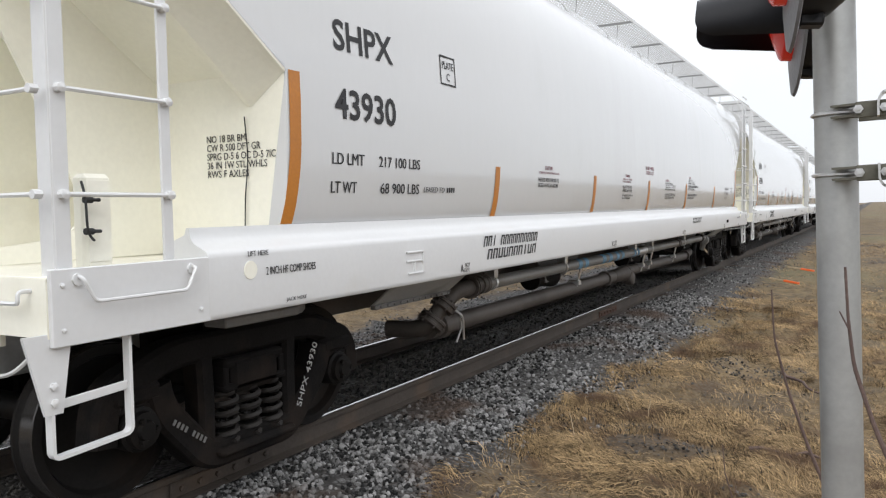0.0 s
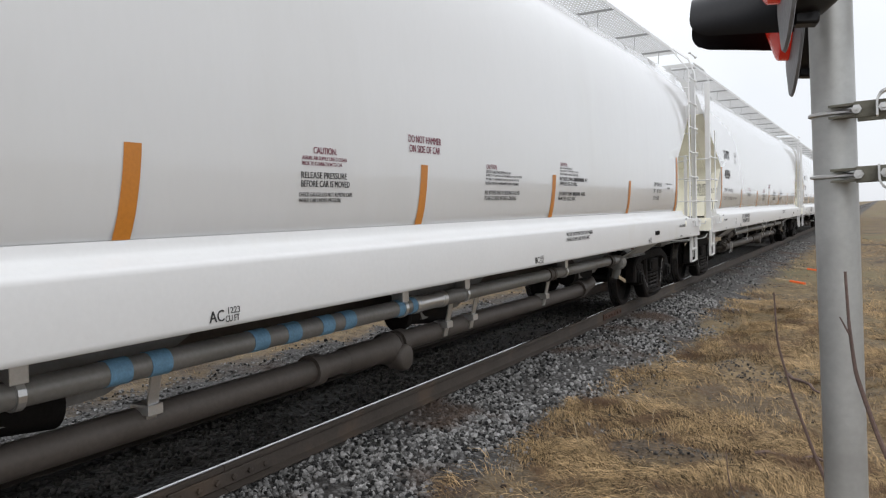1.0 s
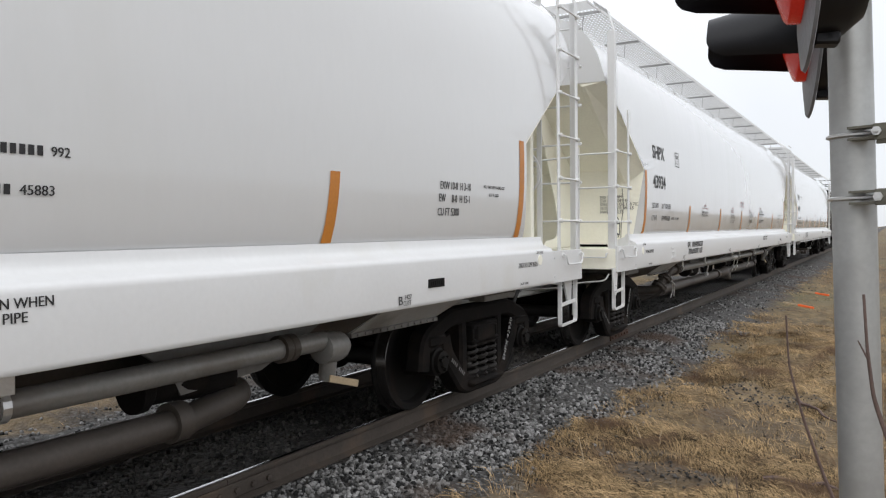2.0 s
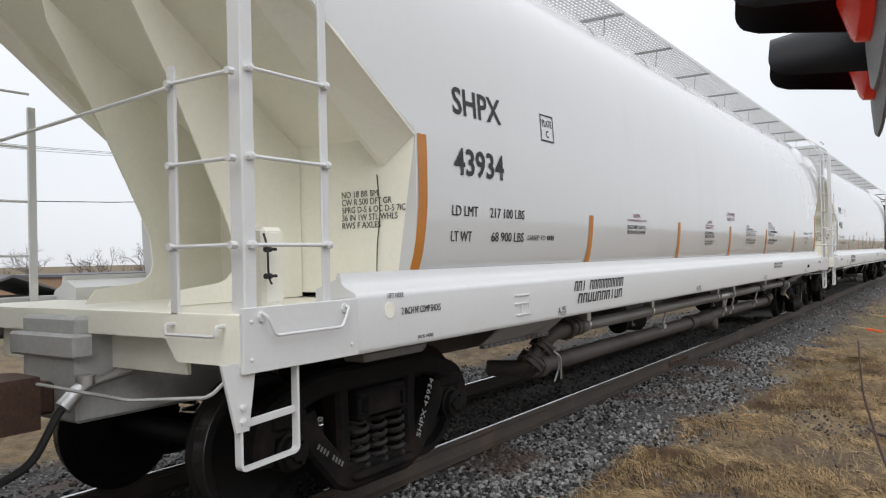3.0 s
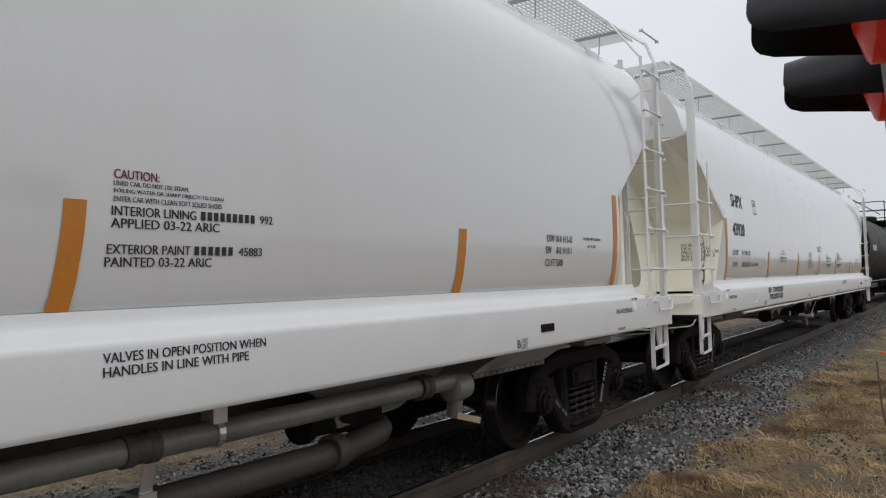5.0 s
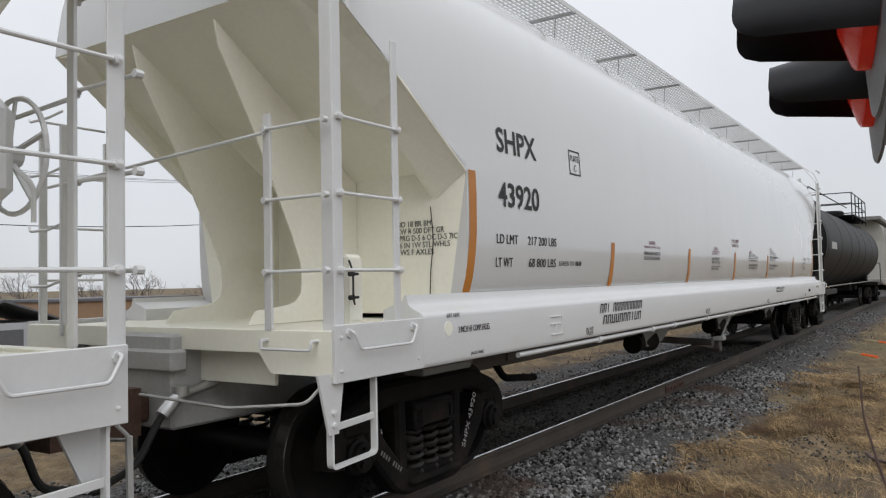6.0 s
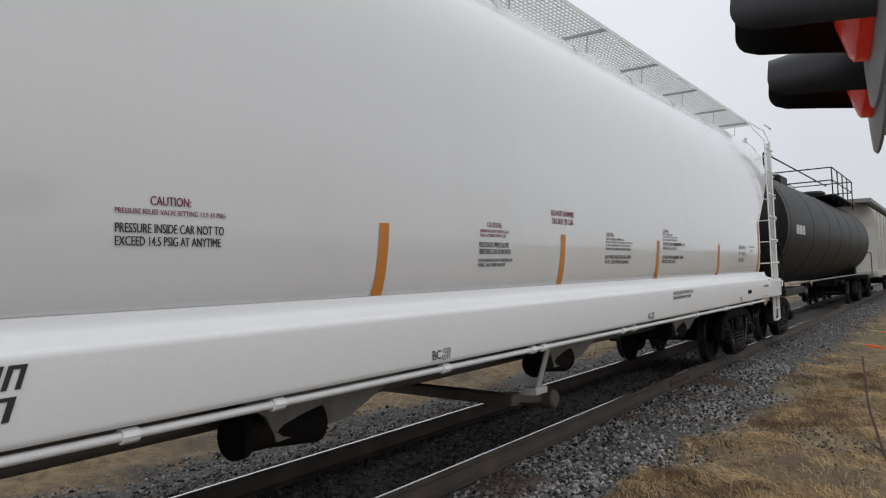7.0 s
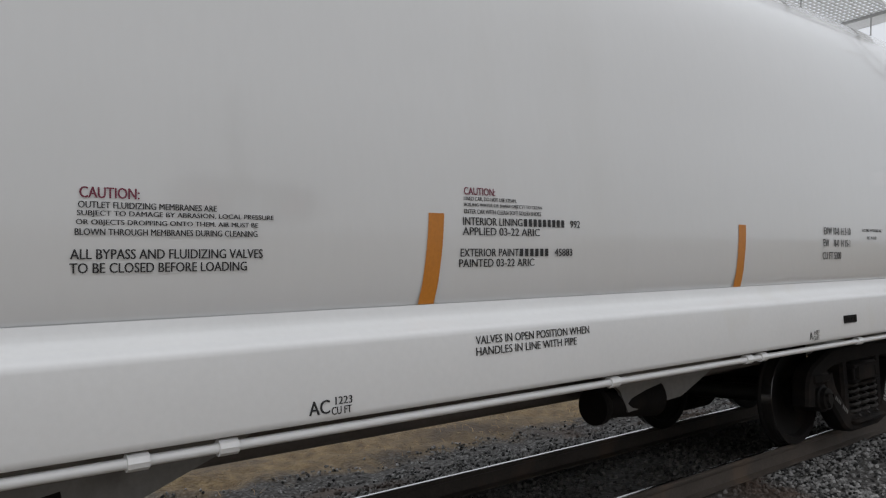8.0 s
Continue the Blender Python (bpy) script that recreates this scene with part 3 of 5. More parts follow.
def step_part(car, u0, u1, end):
    """Stirrup step of flat bar that hangs below the corner, with its tapered bracket."""
    bm = bmesh.new()
    x = 1.575
    loop = bent([(x, u0, 1.08), (x, u0, 0.607), (x, u1, 0.627), (x, u1, 1.08)], 0.035, 5)
    for w, t in ((0.022, 0.008), ):
        rows = []
        for i, p in enumerate(loop):
            a, c = Vector(loop[max(i - 1, 0)]), Vector(loop[min(i + 1, len(loop) - 1)])
            d = (c - a).normalized()
            side = Vector((0, -d.z, d.y)) * t
            out = Vector((w, 0, 0))
            rows.append([bm.verts.new(Vector(p) + q) for q in (out + side, out - side, -out - side, -out + side)])
        for A, B in zip(rows, rows[1:]):
            for i in range(4):
                bm.faces.new((A[i], A[(i + 1) % 4], B[(i + 1) % 4], B[i]))
        bm.faces.new(rows[0][::-1])
        bm.faces.new(rows[-1])
    bar(bm, (x, u0 + 0.007, 0.83), (x, u1 - 0.007, 0.85), 0.04, 0.014, 0.003, up=(1, 0, 0))
    s = part("sill_step", bm, SILL, car)
    if end < 0:
        bm = plate(bmesh.new(), [(u0 - 0.12, 1.14), (u0 + 0.10, 1.14), (u0 + 0.045, 0.80), (u0 - 0.035, 0.80)], 0.016, "x", x + 0.016)
        for z in (0.85, 0.92):
            lathe(bm, [(0, 0.018), (0.016, 0.018), (0.02, 0.0)], "x", 6, at=(x + 0.022, u0 + 0.005, z))
        part("step_bracket", bm, SILL, s)
    return s


def hopper_car(number, load, light, pressure_pipes, side_mark):
    car = thing("hopper_car", "new white covered hopper freight car on the near track", "freight car", "hopper cars of the train")
    body = part("body", shared("hopper_body", body_mesh, WHITE, True), WHITE, car, "rounded glossy white car body")
    part("side_sill", shared("side_sill", sill_mesh, SILL, True), SILL, car)
    far_sill = part("side_sill", shared("side_sill", sill_mesh, SILL, True), SILL, car)
    far_sill.matrix_basis = pose(0, -0.34, 0, 0, 0, 180)
    for s in (-1, 1):
        part("slope_sheet", shared("slope_sheet_%d" % s, lambda bm: end_sheet(bm, s), BOUNCE_CREAM), BOUNCE_CREAM, car, "white sloping end sheet coloured cream for bounced light")
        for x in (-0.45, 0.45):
            part("shear_plate", shared("shear_%d_%d" % (s, round(x * 100)), lambda bm: shear_plate(bm, s, x), BOUNCE_CREAM), BOUNCE_CREAM, car)
        # turned flange along the cut edge of the side
        for k in (-1, 1):
            bm = bmesh.new()
            rows = []
            for u, z, deep in ((U_WALL + 0.003, Z_SLOPE, 1.0), (U_WALL + 0.75, Z_SLOPE + 0.75 * K_SLOPE, 0.8), (U_END - 0.01, Z_SLOPE + K_SLOPE * (U_END - U_WALL), 0.2)):
                w = side_x(z)
                rows.append([bm.verts.new((k * x, s * u, z + dz * deep)) for x, dz in ((w - 0.002, 0.01), (w - 0.002, -0.018), (w - 0.03, -0.03), (w - 0.27, -0.2), (w - 0.31, -0.2), (w - 0.33, -0.15), (w - 0.33, 0.01))])
            for A, B in zip(rows, rows[1:]):
                for i in range(6):
                    bm.faces.new((A[i], A[i + 1], B[i + 1], B[i]))
            for row in (rows[0], rows[-1]):
                bm.faces.new(row)
            part("edge_channel", bm, BOUNCE_CREAM, car)
        # end platform and end sill
        e0, e1 = (8.3, 10.11) if s < 0 else (8.3, 9.76)
        bm = bmesh.new()
        box(bm, (-1.55, min(s * e0, s * e1), 1.335), (1.55, max(s * e0, s * e1), 1.362), 0.004)
        plate(bm, [(-1.6, 1.12), (-1.6, 1.37), (1.6, 1.37), (1.6, 1.12), (1.12, 1.12), (1.02, 1.24), (-1.02, 1.24), (-1.12, 1.12)], 0.02, "y", s * (e1 + 0.012))
        box(bm, (-1.0, min(s * (e1 - 0.16), s * (e1 - 0.13)), 1.02), (1.0, max(s * (e1 - 0.16), s * (e1 - 0.13)), 1.335), 0.004)
        box(bm, (-1.6, min(s * (e1 + 0.02), s * (e1 - 0.08)), 1.358), (1.6, max(s * (e1 + 0.02), s * (e1 - 0.08)), 1.378), 0.003)
        part("end_platform", bm, BOUNCE_CREAM, car)
        # corner side plate
        i0, i1 = (-10.125, -9.262) if s < 0 else (8.925, 9.775)
        bm = bmesh.new()
        box(bm, (1.598, i0, 1.082), (1.6265, i1, 1.41), 0.004)
        part("corner_plate", box(bmesh.new(), (-1.624, i0, 1.085), (-1.598, i1, 1.40), 0.006), SILL, car)
        for a, z in ((0.05, 1.15), (0.05, 1.34), (0.8, 1.15)):
            lathe(bm, [(0, 0.011), (0.009, 0.011), (0.013, 0.0)], "x", 6, at=(1.624, i0 + a, z))
        part("corner_plate", bm, SILL, car)
        ga, gb = (i0 + 0.12, i1 - 0.12) if s < 0 else (i0 + 0.28, i1 - 0.05)
        bm = tube(bmesh.new(), bent([(1.62, ga, 1.375), (1.665, ga, 1.37), (1.665, ga + 0.06, 1.262), (1.665, gb - 0.06, 1.262), (1.665, gb, 1.37), (1.62, gb, 1.375)], 0.025), 0.009, 8)
        for a in (ga, gb):
            lathe(bm, [(0, 0.0), (0, 0.028), (0.02, 0.028), (0.02, 0.0)], "x", 8, at=(1.618, a, 1.36))
        part("grab_iron", bm, SILL, car)
        if s < 0:
            bm = tube(bmesh.new(), bent([(1.5, -10.12, 1.32), (1.5, -10.19, 1.32), (1.5, -10.19, 1.27), (1.1, -10.19, 1.27), (1.1, -10.19, 1.32), (1.1, -10.12, 1.32)], 0.02), 0.01, 6)
            part("grab_iron", bm, SILL, car)
        # draft sill, coupler, hose
        bm = bmesh.new()
        box(bm, (-0.3, min(s * 8.2, s * (e1 + 0.1)), 0.72), (0.3, max(s * 8.2, s * (e1 + 0.1)), 1.34), 0.02)
        box(bm, (-0.36, min(s * (e1 + 0.02), s * (e1 + 0.15)), 1.1), (0.36, max(s * (e1 + 0.02), s * (e1 + 0.15)), 1.24), 0.015)
        bar(bm, (0.32, s * (e1 - 0.9), 0.95), (0.32, s * (e1 - 0.2), 1.12), 0.02, 0.1, 0.004)
        # Grey puts the shade and grime on this white sill into its colour.
        part("draft_sill", bm, PALE_UNDER, car)
        bm = bmesh.new()
        tip = 10.66 if s < 0 else 10.54
        bar(bm, (0, s * (e1 + 0.1), 0.86), (0, s * (tip - 0.25), 0.86), 0.16, 0.19, 0.02)
        plate(bm, [(0.19, s * (tip - 0.3)), (0.2, s * (tip - 0.02)), (0.02, s * (tip + 0.02)), (0.0, s * (tip - 0.12)), (-0.12, s * (tip - 0.1)), (-0.2, s * (tip + 0.06)), (-0.24, s * (tip - 0.1)), (-0.13, s * (tip - 0.32))], 0.3, "z", 0.86)
        part("coupler", bm, RUST, car, "rusty brown knuckle coupler")
        bm = tube(bmesh.new(), bent([(0.36, s * (e1 + 0.05), 0.95), (0.36, s * (e1 + 0.22), 0.86), (0.3, s * (e1 + 0.36), 0.55), (0.16, s * (tip + 0.02), 0.42)], 0.1), 0.024, 8)
        hose = part("air_hose", bm, RUBBER, car)
        bm = tube(bmesh.new(), bent([(0.36, s * (e1 - 0.2), 1.0), (0.36, s * (e1 + 0.1), 0.95), (0.36, s * (e1 + 0.22), 0.84)], 0.06), [0.03, 0.032, 0.036, 0.042, 0.042, 0.045, 0.048], 10)
        lathe(bm, [(-0.03, 0.0), (-0.03, 0.055), (0.03, 0.055), (0.03, 0.0)], "z", 10, at=(0.36, s * (e1 + 0.08), 0.98))
        part("angle_cock", bm, CLAMP, hose, "dull silver pipe cock and hose clamp", smooth=True)
        bm = tube(bmesh.new(), bent([(1.52, s * (e1 + 0.03), 1.06), (1.5, s * (e1 + 0.12), 0.98), (0.9, s * (e1 + 0.16), 0.92), (0.25, s * (e1 + 0.3), 0.98)], 0.06), 0.01, 6)
        if s > 0:
            tube(bm, [(1.5, s * (e1 + 0.1), 1.0), (1.48, s * (e1 + 0.12), 0.66)], 0.016, 6)
        part("uncoupling_lever", bm, PALE_UNDER, car)
    # bracketed corners
    ladder_parts(car, -10.03, -9.47, -1)
    ladder_parts(car, 9.75, 9.235, 1)
    step_part(car, -10.12, -9.73, -1)
    step_part(car, 9.245, 9.70, 1)
    bm = plate(bmesh.new(), [(9.52, 1.1), (9.77, 1.1), (9.75, 0.84), (9.66, 0.8)], 0.02, "x", 1.5)
    part("corner_gusset", bm, SILL, car)
    for x in (-1.28, 1.28):
        bm = bar(bmesh.new(), (x, 9.12, 1.36), (x, 9.12, 2.78), 0.075, 0.09, 0.008, up=(1, 0, 0))
        part("end_post", bm, BOUNCE_CREAM, car)
    # hand brake wheel on the far end
    bm = bmesh.new()
    wx, wu, wz = 0.9, 9.68, 2.27
    ring = [(wx + math.cos(a) * 0.27, wu, wz + math.sin(a) * 0.27) for a in np.linspace(0, math.tau, 29)]
    tube(bm, ring, 0.013, 6, caps=False)
    for i in range(5):
        a = i * math.tau / 5 + 0.3
        bar(bm, (wx, wu - 0.03, wz), (wx + math.cos(a) * 0.27, wu, wz + math.sin(a) * 0.27), 0.03, 0.01)
    lathe(bm, [(-0.06, 0.0), (-0.06, 0.045), (0.02, 0.05), (0.03, 0.0)], "y", 12, at=(wx, wu, wz))
    part("brake_wheel", bm, SILL, car, "white spoked hand brake wheel")
    bm = box(bmesh.new(), (0.66, 9.42, 2.03), (1.1, 9.6, 2.5), 0.06)
    tube(bm, [(wx, 9.58, wz), (wx, 9.66, wz)], 0.03, 10)
    tube(bm, bent([(1.04, 9.6, 2.2), (1.1, 9.66, 2.12), (1.08, 9.67, 1.95)], 0.05), 0.012, 6)
    part("brake_housing", bm, SILL, car)
    bm = box(bmesh.new(), (0.42, 9.3, 1.36), (0.8, 9.38, 2.34), 0.015)
    box(bm, (0.72, 9.3, 2.1), (0.9, 9.45, 2.42), 0.02)
    part("brake_stand", bm, BOUNCE_CREAM, car)
    # control box and hoses at the leading corner
    bm = box(bmesh.new(), (1.41, -9.87, 1.362), (1.5, -9.72, 1.82), 0.02)
    box(bm, (1.5, -9.855, 1.42), (1.504, -9.735, 1.79), 0.001)
    part("valve_box", bm, BOUNCE_CREAM, car)
    bm = tube(bmesh.new(), bent([(1.56, -9.92, 1.78), (1.6, -9.93, 1.72), (1.59, -9.92, 1.55), (1.55, -9.86, 1.52)], 0.06), 0.006, 8)
    for z in (1.56, 1.7):
        lathe(bm, [(0, 0.0), (0, 0.015), (0.04, 0.015), (0.045, 0.008), (0.08, 0.008), (0.08, 0.0)], "y", 8, at=(1.545, -9.9, z))
    part("air_fitting", bm, RUBBER, car, "small black hose and fittings")
    wire = tube(bmesh.new(), bent([(1.2, -8.535, 2.22), (1.225, -8.535, 1.95), (1.19, -8.535, 1.75), (1.175, -8.535, 1.42)], 0.1), 0.0042, 5)
    part("cable", wire, RUBBER, car)
    # roof walks with their brackets
    bm = bmesh.new()
    for sgn in (1, -1):
        for i in range(13):
            x = 0.58 + i * (1.19 - 0.58) / 12
            box(bm, (sgn * x - 0.007, -9.55, 4.59), (sgn * x + 0.007, 9.55, 4.606))
        for i in range(190):
            u = -9.5 + i * 19.0 / 189
            box(bm, (min(sgn * 0.57, sgn * 1.21), u - 0.004, 4.592), (max(sgn * 0.57, sgn * 1.21), u + 0.004, 4.604))
        box(bm, (min(sgn * 1.205, sgn * 1.22), -9.6, 4.565), (max(sgn * 1.205, sgn * 1.22), 9.6, 4.615))
    walk_mesh = SHARED.get("running_board") or shared("running_board", lambda b: bm, SILL)
    part("running_board", walk_mesh, SILL, car, "open steel grating roof walk").matrix_basis = pose(0, 0, -0.03)

    def bracket(b):
        bar(b, (0.57, 0, 4.572), (1.22, 0, 4.572), 0.032, 0.03)
        bar(b, (0.98, 0, 4.57), (0.96, 0, 4.31), 0.016, 0.008, up=(1, 0, 0))
        bar(b, (0.62, 0, 4.57), (0.62, 0, 4.43), 0.03, 0.012, up=(1, 0, 0))
        return b
    for u in (-9.52, -7.62, -5.69, -3.75, -1.81, 0.13, 2.07, 4.01, 5.95, 7.89, 9.52):
        b = part("walk_bracket", shared("walk_bracket", bracket, GALV), GALV, car)
        b.matrix_basis = pose(0, u, -0.03)
    for s in (-1, 1):
        bm = bmesh.new()
        for k in range(8):
            bar(bm, (-1.2, s * (9.62 + k * 0.05), 4.6), (1.2, s * (9.62 + k * 0.05), 4.6), 0.008, 0.02)
        for x in (-1.2, -0.6, 0, 0.6, 1.2):
            bar(bm, (x, s * 9.55, 4.59), (x, s * 10.02, 4.59), 0.01, 0.03)
        for x in (-1.0, 1.0):
            bar(bm, (x, s * 9.9, 4.58), (x, s * 9.9, side_top(abs(x)) - 0.02), 0.03, 0.012)
        part("end_walk", bm, SILL, car).matrix_basis = pose(0, 0, -0.03)
    # roof hatches
    for i in range(6):
        part("roof_hatch", lathe(bmesh.new(), [(4.46, 0.36), (4.56, 0.36), (4.6, 0.3), (4.62, 0.0)], "z", 20, at=(0, -7.5 + i * 3.0, 0)), WHITE, car)
    # reflective tape
    for i, u in enumerate((-8.50, -5.635, -2.775, -0.11, 2.61, 5.50, 8.35)):
        tall = i in (0, 6)
        zs = np.linspace(1.559, 2.48 if tall else 2.017, 16 if tall else 9)
        bm = bmesh.new()
        cols = [[bm.verts.new((side_x(z) + 0.003, v - 0.06 * (max(0.0, 2.02 - z) / 0.46) ** 1.4, z)) for z in zs] for v in (u, u + (0.1 if not tall else 0.105))]
        for a in range(len(zs) - 1):
            bm.faces.new((cols[0][a], cols[1][a], cols[1][a + 1], cols[0][a + 1]))
        part("reflective_tape", bm, TAPE, car, "amber reflective tape strip", smooth=2)
    # trucks and underframe
    for u, e in ((-8.4, -1), (8.44, 1)):
        truck_parts(car, u, "SHPX %s" % number)
        bm = box(bmesh.new(), (-1.3, u - 0.3, 0.96), (1.3, u + 0.3, 1.3), 0.03)
        box(bm, (-1.45, u - 1.15, 1.2), (1.45, u + 1.15, 1.333), 0.02)
        box(bm, (1.18, u - 0.5, 0.97), (1.36, u + 0.15, 1.03), 0.01)
        part("body_bolster", bm, UNDER, car)
    outlets = (-6.0, -3.35, 0.5, 4.6)
    for u in outlets:
        bm = bmesh.new()
        top = [bm.verts.new((a * 1.3, u + b * 1.55, 1.5)) for a, b in ((-1, -1), (1, -1), (1, 1), (-1, 1))]
        low = [bm.verts.new((a * 0.42, u + b * 0.42, 0.78)) for a, b in ((-1, -1), (1, -1), (1, 1), (-1, 1))]
        for i in range(4):
            bm.faces.new((top[i], top[(i + 1) % 4], low[(i + 1) % 4], low[i]))
        bm.faces.new(low)
        h = part("hopper_outlet", bm, PIPE_DARK, car, "grey tapered discharge hopper")
        bm = lathe(bmesh.new(), [(u - 0.16, 0.1), (u - 0.16, 0.13), (u - 0.1, 0.13), (u - 0.06, 0.1), (u + 0.1, 0.105), (u + 0.5, 0.15), (u + 0.5, 0.0)], "y", 20, at=(0.95, 0, 0.76))
        if u == outlets[0]:
            bm.free()
            continue
        part("outlet_nozzle", bm, CAST, h, "black tapered outlet nozzle", smooth=True)
        bm = plate(bmesh.new(), [(u - 0.35, 1.1), (u + 1.6, 1.1), (u + 1.25, 0.93), (u + 0.75, 0.74), (u + 0.1, 0.7), (u + 0.02, 0.86)], 0.03, "x", 1.04)
        part("hopper_side", bm, UNDER, h, "dark grey tapered side sheet")
    bm = bmesh.new()
    for x in (-0.2, 0.2):
        bar(bm, (x, -8, 0.98), (x, 8, 0.98), 0.04, 0.62)
    for u in (-6.9, -3.5, 0.0, 3.5, 6.9):
        bar(bm, (-1.5, u, 1.14), (1.5, u, 1.14), 0.1, 0.09, 0.01)
    for x in (-0.66, 0.66):
        bar(bm, (x, -7.4, 1.0), (x, 7.4, 1.0), 0.03, 0.42)
    tube(bm, [(-0.35, -9, 0.98), (-0.35, 9, 0.98)], 0.03, 8)
    tube(bm, [(0.5, -6.5, 0.93), (0.5, 1.5, 0.9)], 0.02, 8)
    part("underframe", bm, PIPE_DARK, car)
    bm = lathe(bmesh.new(), [(-0.45, 0.0), (-0.45, 0.14), (-0.38, 0.18), (0.38, 0.18), (0.45, 0.14), (0.45, 0.0)], "y", 18, at=(-0.65, -3.4, 0.95))
    part("air_reservoir", bm, UNDER, car)
    for s in (-1, 1) if pressure_pipes else ():
        bm = bmesh.new()
        vs = [bm.verts.new(c) for c in ((1.5, s * 7.35, 1.08), (1.5, s * 6.15, 1.08), (1.24, s * 6.05, 0.9), (1.24, s * 7.25, 0.9), (1.22, s * 7.25, 0.9), (1.22, s * 6.05, 0.9), (1.48, s * 6.15, 1.08), (1.48, s * 7.35, 1.08))]
        for f in ((0, 1, 2, 3), (4, 5, 6, 7), (3, 2, 5, 4), (0, 3, 4, 7), (1, 6, 5, 2), (0, 7, 6, 1)):
            bm.faces.new([vs[i] for i in f])
        skirt = part("slope_skirt", bm, PALE_UNDER, car, "pale grey riveted sheet under the sill")
        bm = bar(bmesh.new(), (1.235, s * 7.25, 0.885), (1.235, s * 6.05, 0.885), 0.05, 0.035, 0.004)
        for i in range(12):
            lathe(bm, [(0, 0.012), (0.008, 0.012), (0.012, 0.0)], "x", 6, at=(1.26, s * (6.12 + i * 0.096), 0.885))
        part("riveted_angle", bm, UNDER, skirt)
    if pressure_pipes:
        px, pz, pr = 1.25, 0.893, 0.066
        bm = bmesh.new()
        tube(bm, [(px, -5.45, pz), (px, 5.75, pz)], pr, 16)
        pipe = part("upper_pipe", bm, PIPE, car, "grey steel air line under the sill", smooth=True)
        for u0, u1, m, r in ((0.12, 0.62, CLAMP, 0.075), (-5.5, -5.36, PIPE_DARK, 0.092), (3.02, 3.2, PIPE_DARK, 0.08), (5.3, 5.42, PIPE_DARK, 0.09)):
            part("pipe_coupling", lathe(bmesh.new(), [(u0, pr), (u0, r), (u0 + 0.05, r), (u0 + 0.06, r - 0.008), (u1 - 0.06, r - 0.008), (u1 - 0.05, r), (u1, r), (u1, pr)], "y", 16, at=(px, 0, pz)), m, pipe, smooth=True)
        if number == "43930":
            for u in (-2.75, -2.5, -1.75, -1.45, -1.1, -0.85, -0.15, 0.05):
                part("blue_wrap", lathe(bmesh.new(), [(u, pr), (u, pr + 0.003), (u + 0.13, pr + 0.004), (u + 0.13, pr)], "y", 16, at=(px, 0, pz)), BLUE, pipe, "faded light blue wrap on the pipe", smooth=True)
        bm = tube(bmesh.new(), bent([(px, -5.4, pz), (px, -5.98, pz - 0.01), (1.17, -6.16, 0.7), (1.08, -6.22, 0.56), (0.72, -6.28, 0.55)], 0.12, 5), 0.078, 14)
        lathe(bm, [(-0.03, 0.0), (-0.03, 0.112), (-0.01, 0.112), (-0.01, 0.1), (0.01, 0.1), (0.01, 0.112), (0.03, 0.112), (0.03, 0.0)], "y", 16, at=(px, -5.66, pz))
        part("pipe_elbow", bm, PIPE_DARK, car, smooth=True)
        # flanged couplings on the slanting leg, with their handles
        axis = (Vector((px, -6.0, 0.87)) - Vector((1.1, -6.2, 0.58))).to_track_quat("Z", "Y").to_matrix().to_4x4()
        for c, r in (((1.205, -6.09, 0.77), 0.118), ((1.13, -6.18, 0.63), 0.13)):
            bm = lathe(bmesh.new(), [(-0.05, 0.0), (-0.05, r - 0.02), (-0.035, r), (-0.015, r), (-0.012, r - 0.015), (0.012, r - 0.015), (0.015, r), (0.035, r), (0.05, r - 0.02), (0.05, 0.0)], "z", 18)
            for i in range(6):
                a = i * math.tau / 6
                tube(bm, [(math.cos(a) * (r - 0.012), math.sin(a) * (r - 0.012), -0.06), (math.cos(a) * (r - 0.012), math.sin(a) * (r - 0.012), 0.06)], 0.009, 6)
            part("pipe_flange", bm, PIPE_DARK, car, smooth=True).matrix_basis = Matrix.Translation(c) @ axis
        bm = tube(bmesh.new(), bent([(1.3, -6.05, 0.72), (1.34, -5.98, 0.66), (1.32, -5.93, 0.44)], 0.04), 0.011, 6)
        tube(bm, bent([(1.3, -5.97, 0.66), (1.3, -5.93, 0.55), (1.28, -6.0, 0.42)], 0.03), 0.009, 6)
        part("valve_handle", bm, CLAMP, car, "bright bent valve handle")
        bm = bmesh.new()
        tube(bm, [(1.08, -6.15, 0.55), (1.08, -0.6, 0.55)], 0.088, 18)
        for u in (-5.95, -0.95):
            lathe(bm, [(u - 0.05, 0.08), (u - 0.05, 0.115), (u + 0.05, 0.115), (u + 0.05, 0.08)], "y", 18, at=(1.08, 0, 0.55))
        lathe(bm, [(-0.62, 0.08), (-0.58, 0.105), (-0.1, 0.105), (-0.05, 0.13), (0.03, 0.13), (0.05, 0.1), (0.05, 0.0)], "y", 18, at=(1.08, 0, 0.55))
        part("lower_pipe", bm, PIPE_DARK, car, "brown-grey discharge pipe low beside the rail", smooth=True)
        bm = lathe(bmesh.new(), [(-0.05, 0.0), (-0.05, 0.1), (0.06, 0.11), (0.09, 0.1), (0.1, 0.085), (0.1, 0.0)], "x", 18, at=(1.14, 0.06, 0.47))
        bar(bm, (1.1, 0.02, 0.6), (1.1, 0.1, 0.5), 0.12, 0.12, 0.02)
        part("pipe_cap", bm, PIPE_DARK, car, "grey round end cap on the discharge pipe", smooth=True)
        bm = bmesh.new()
        tube(bm, [(1.06, 0.12, 0.57), (1.06, 4.75, 0.55)], 0.085, 18)
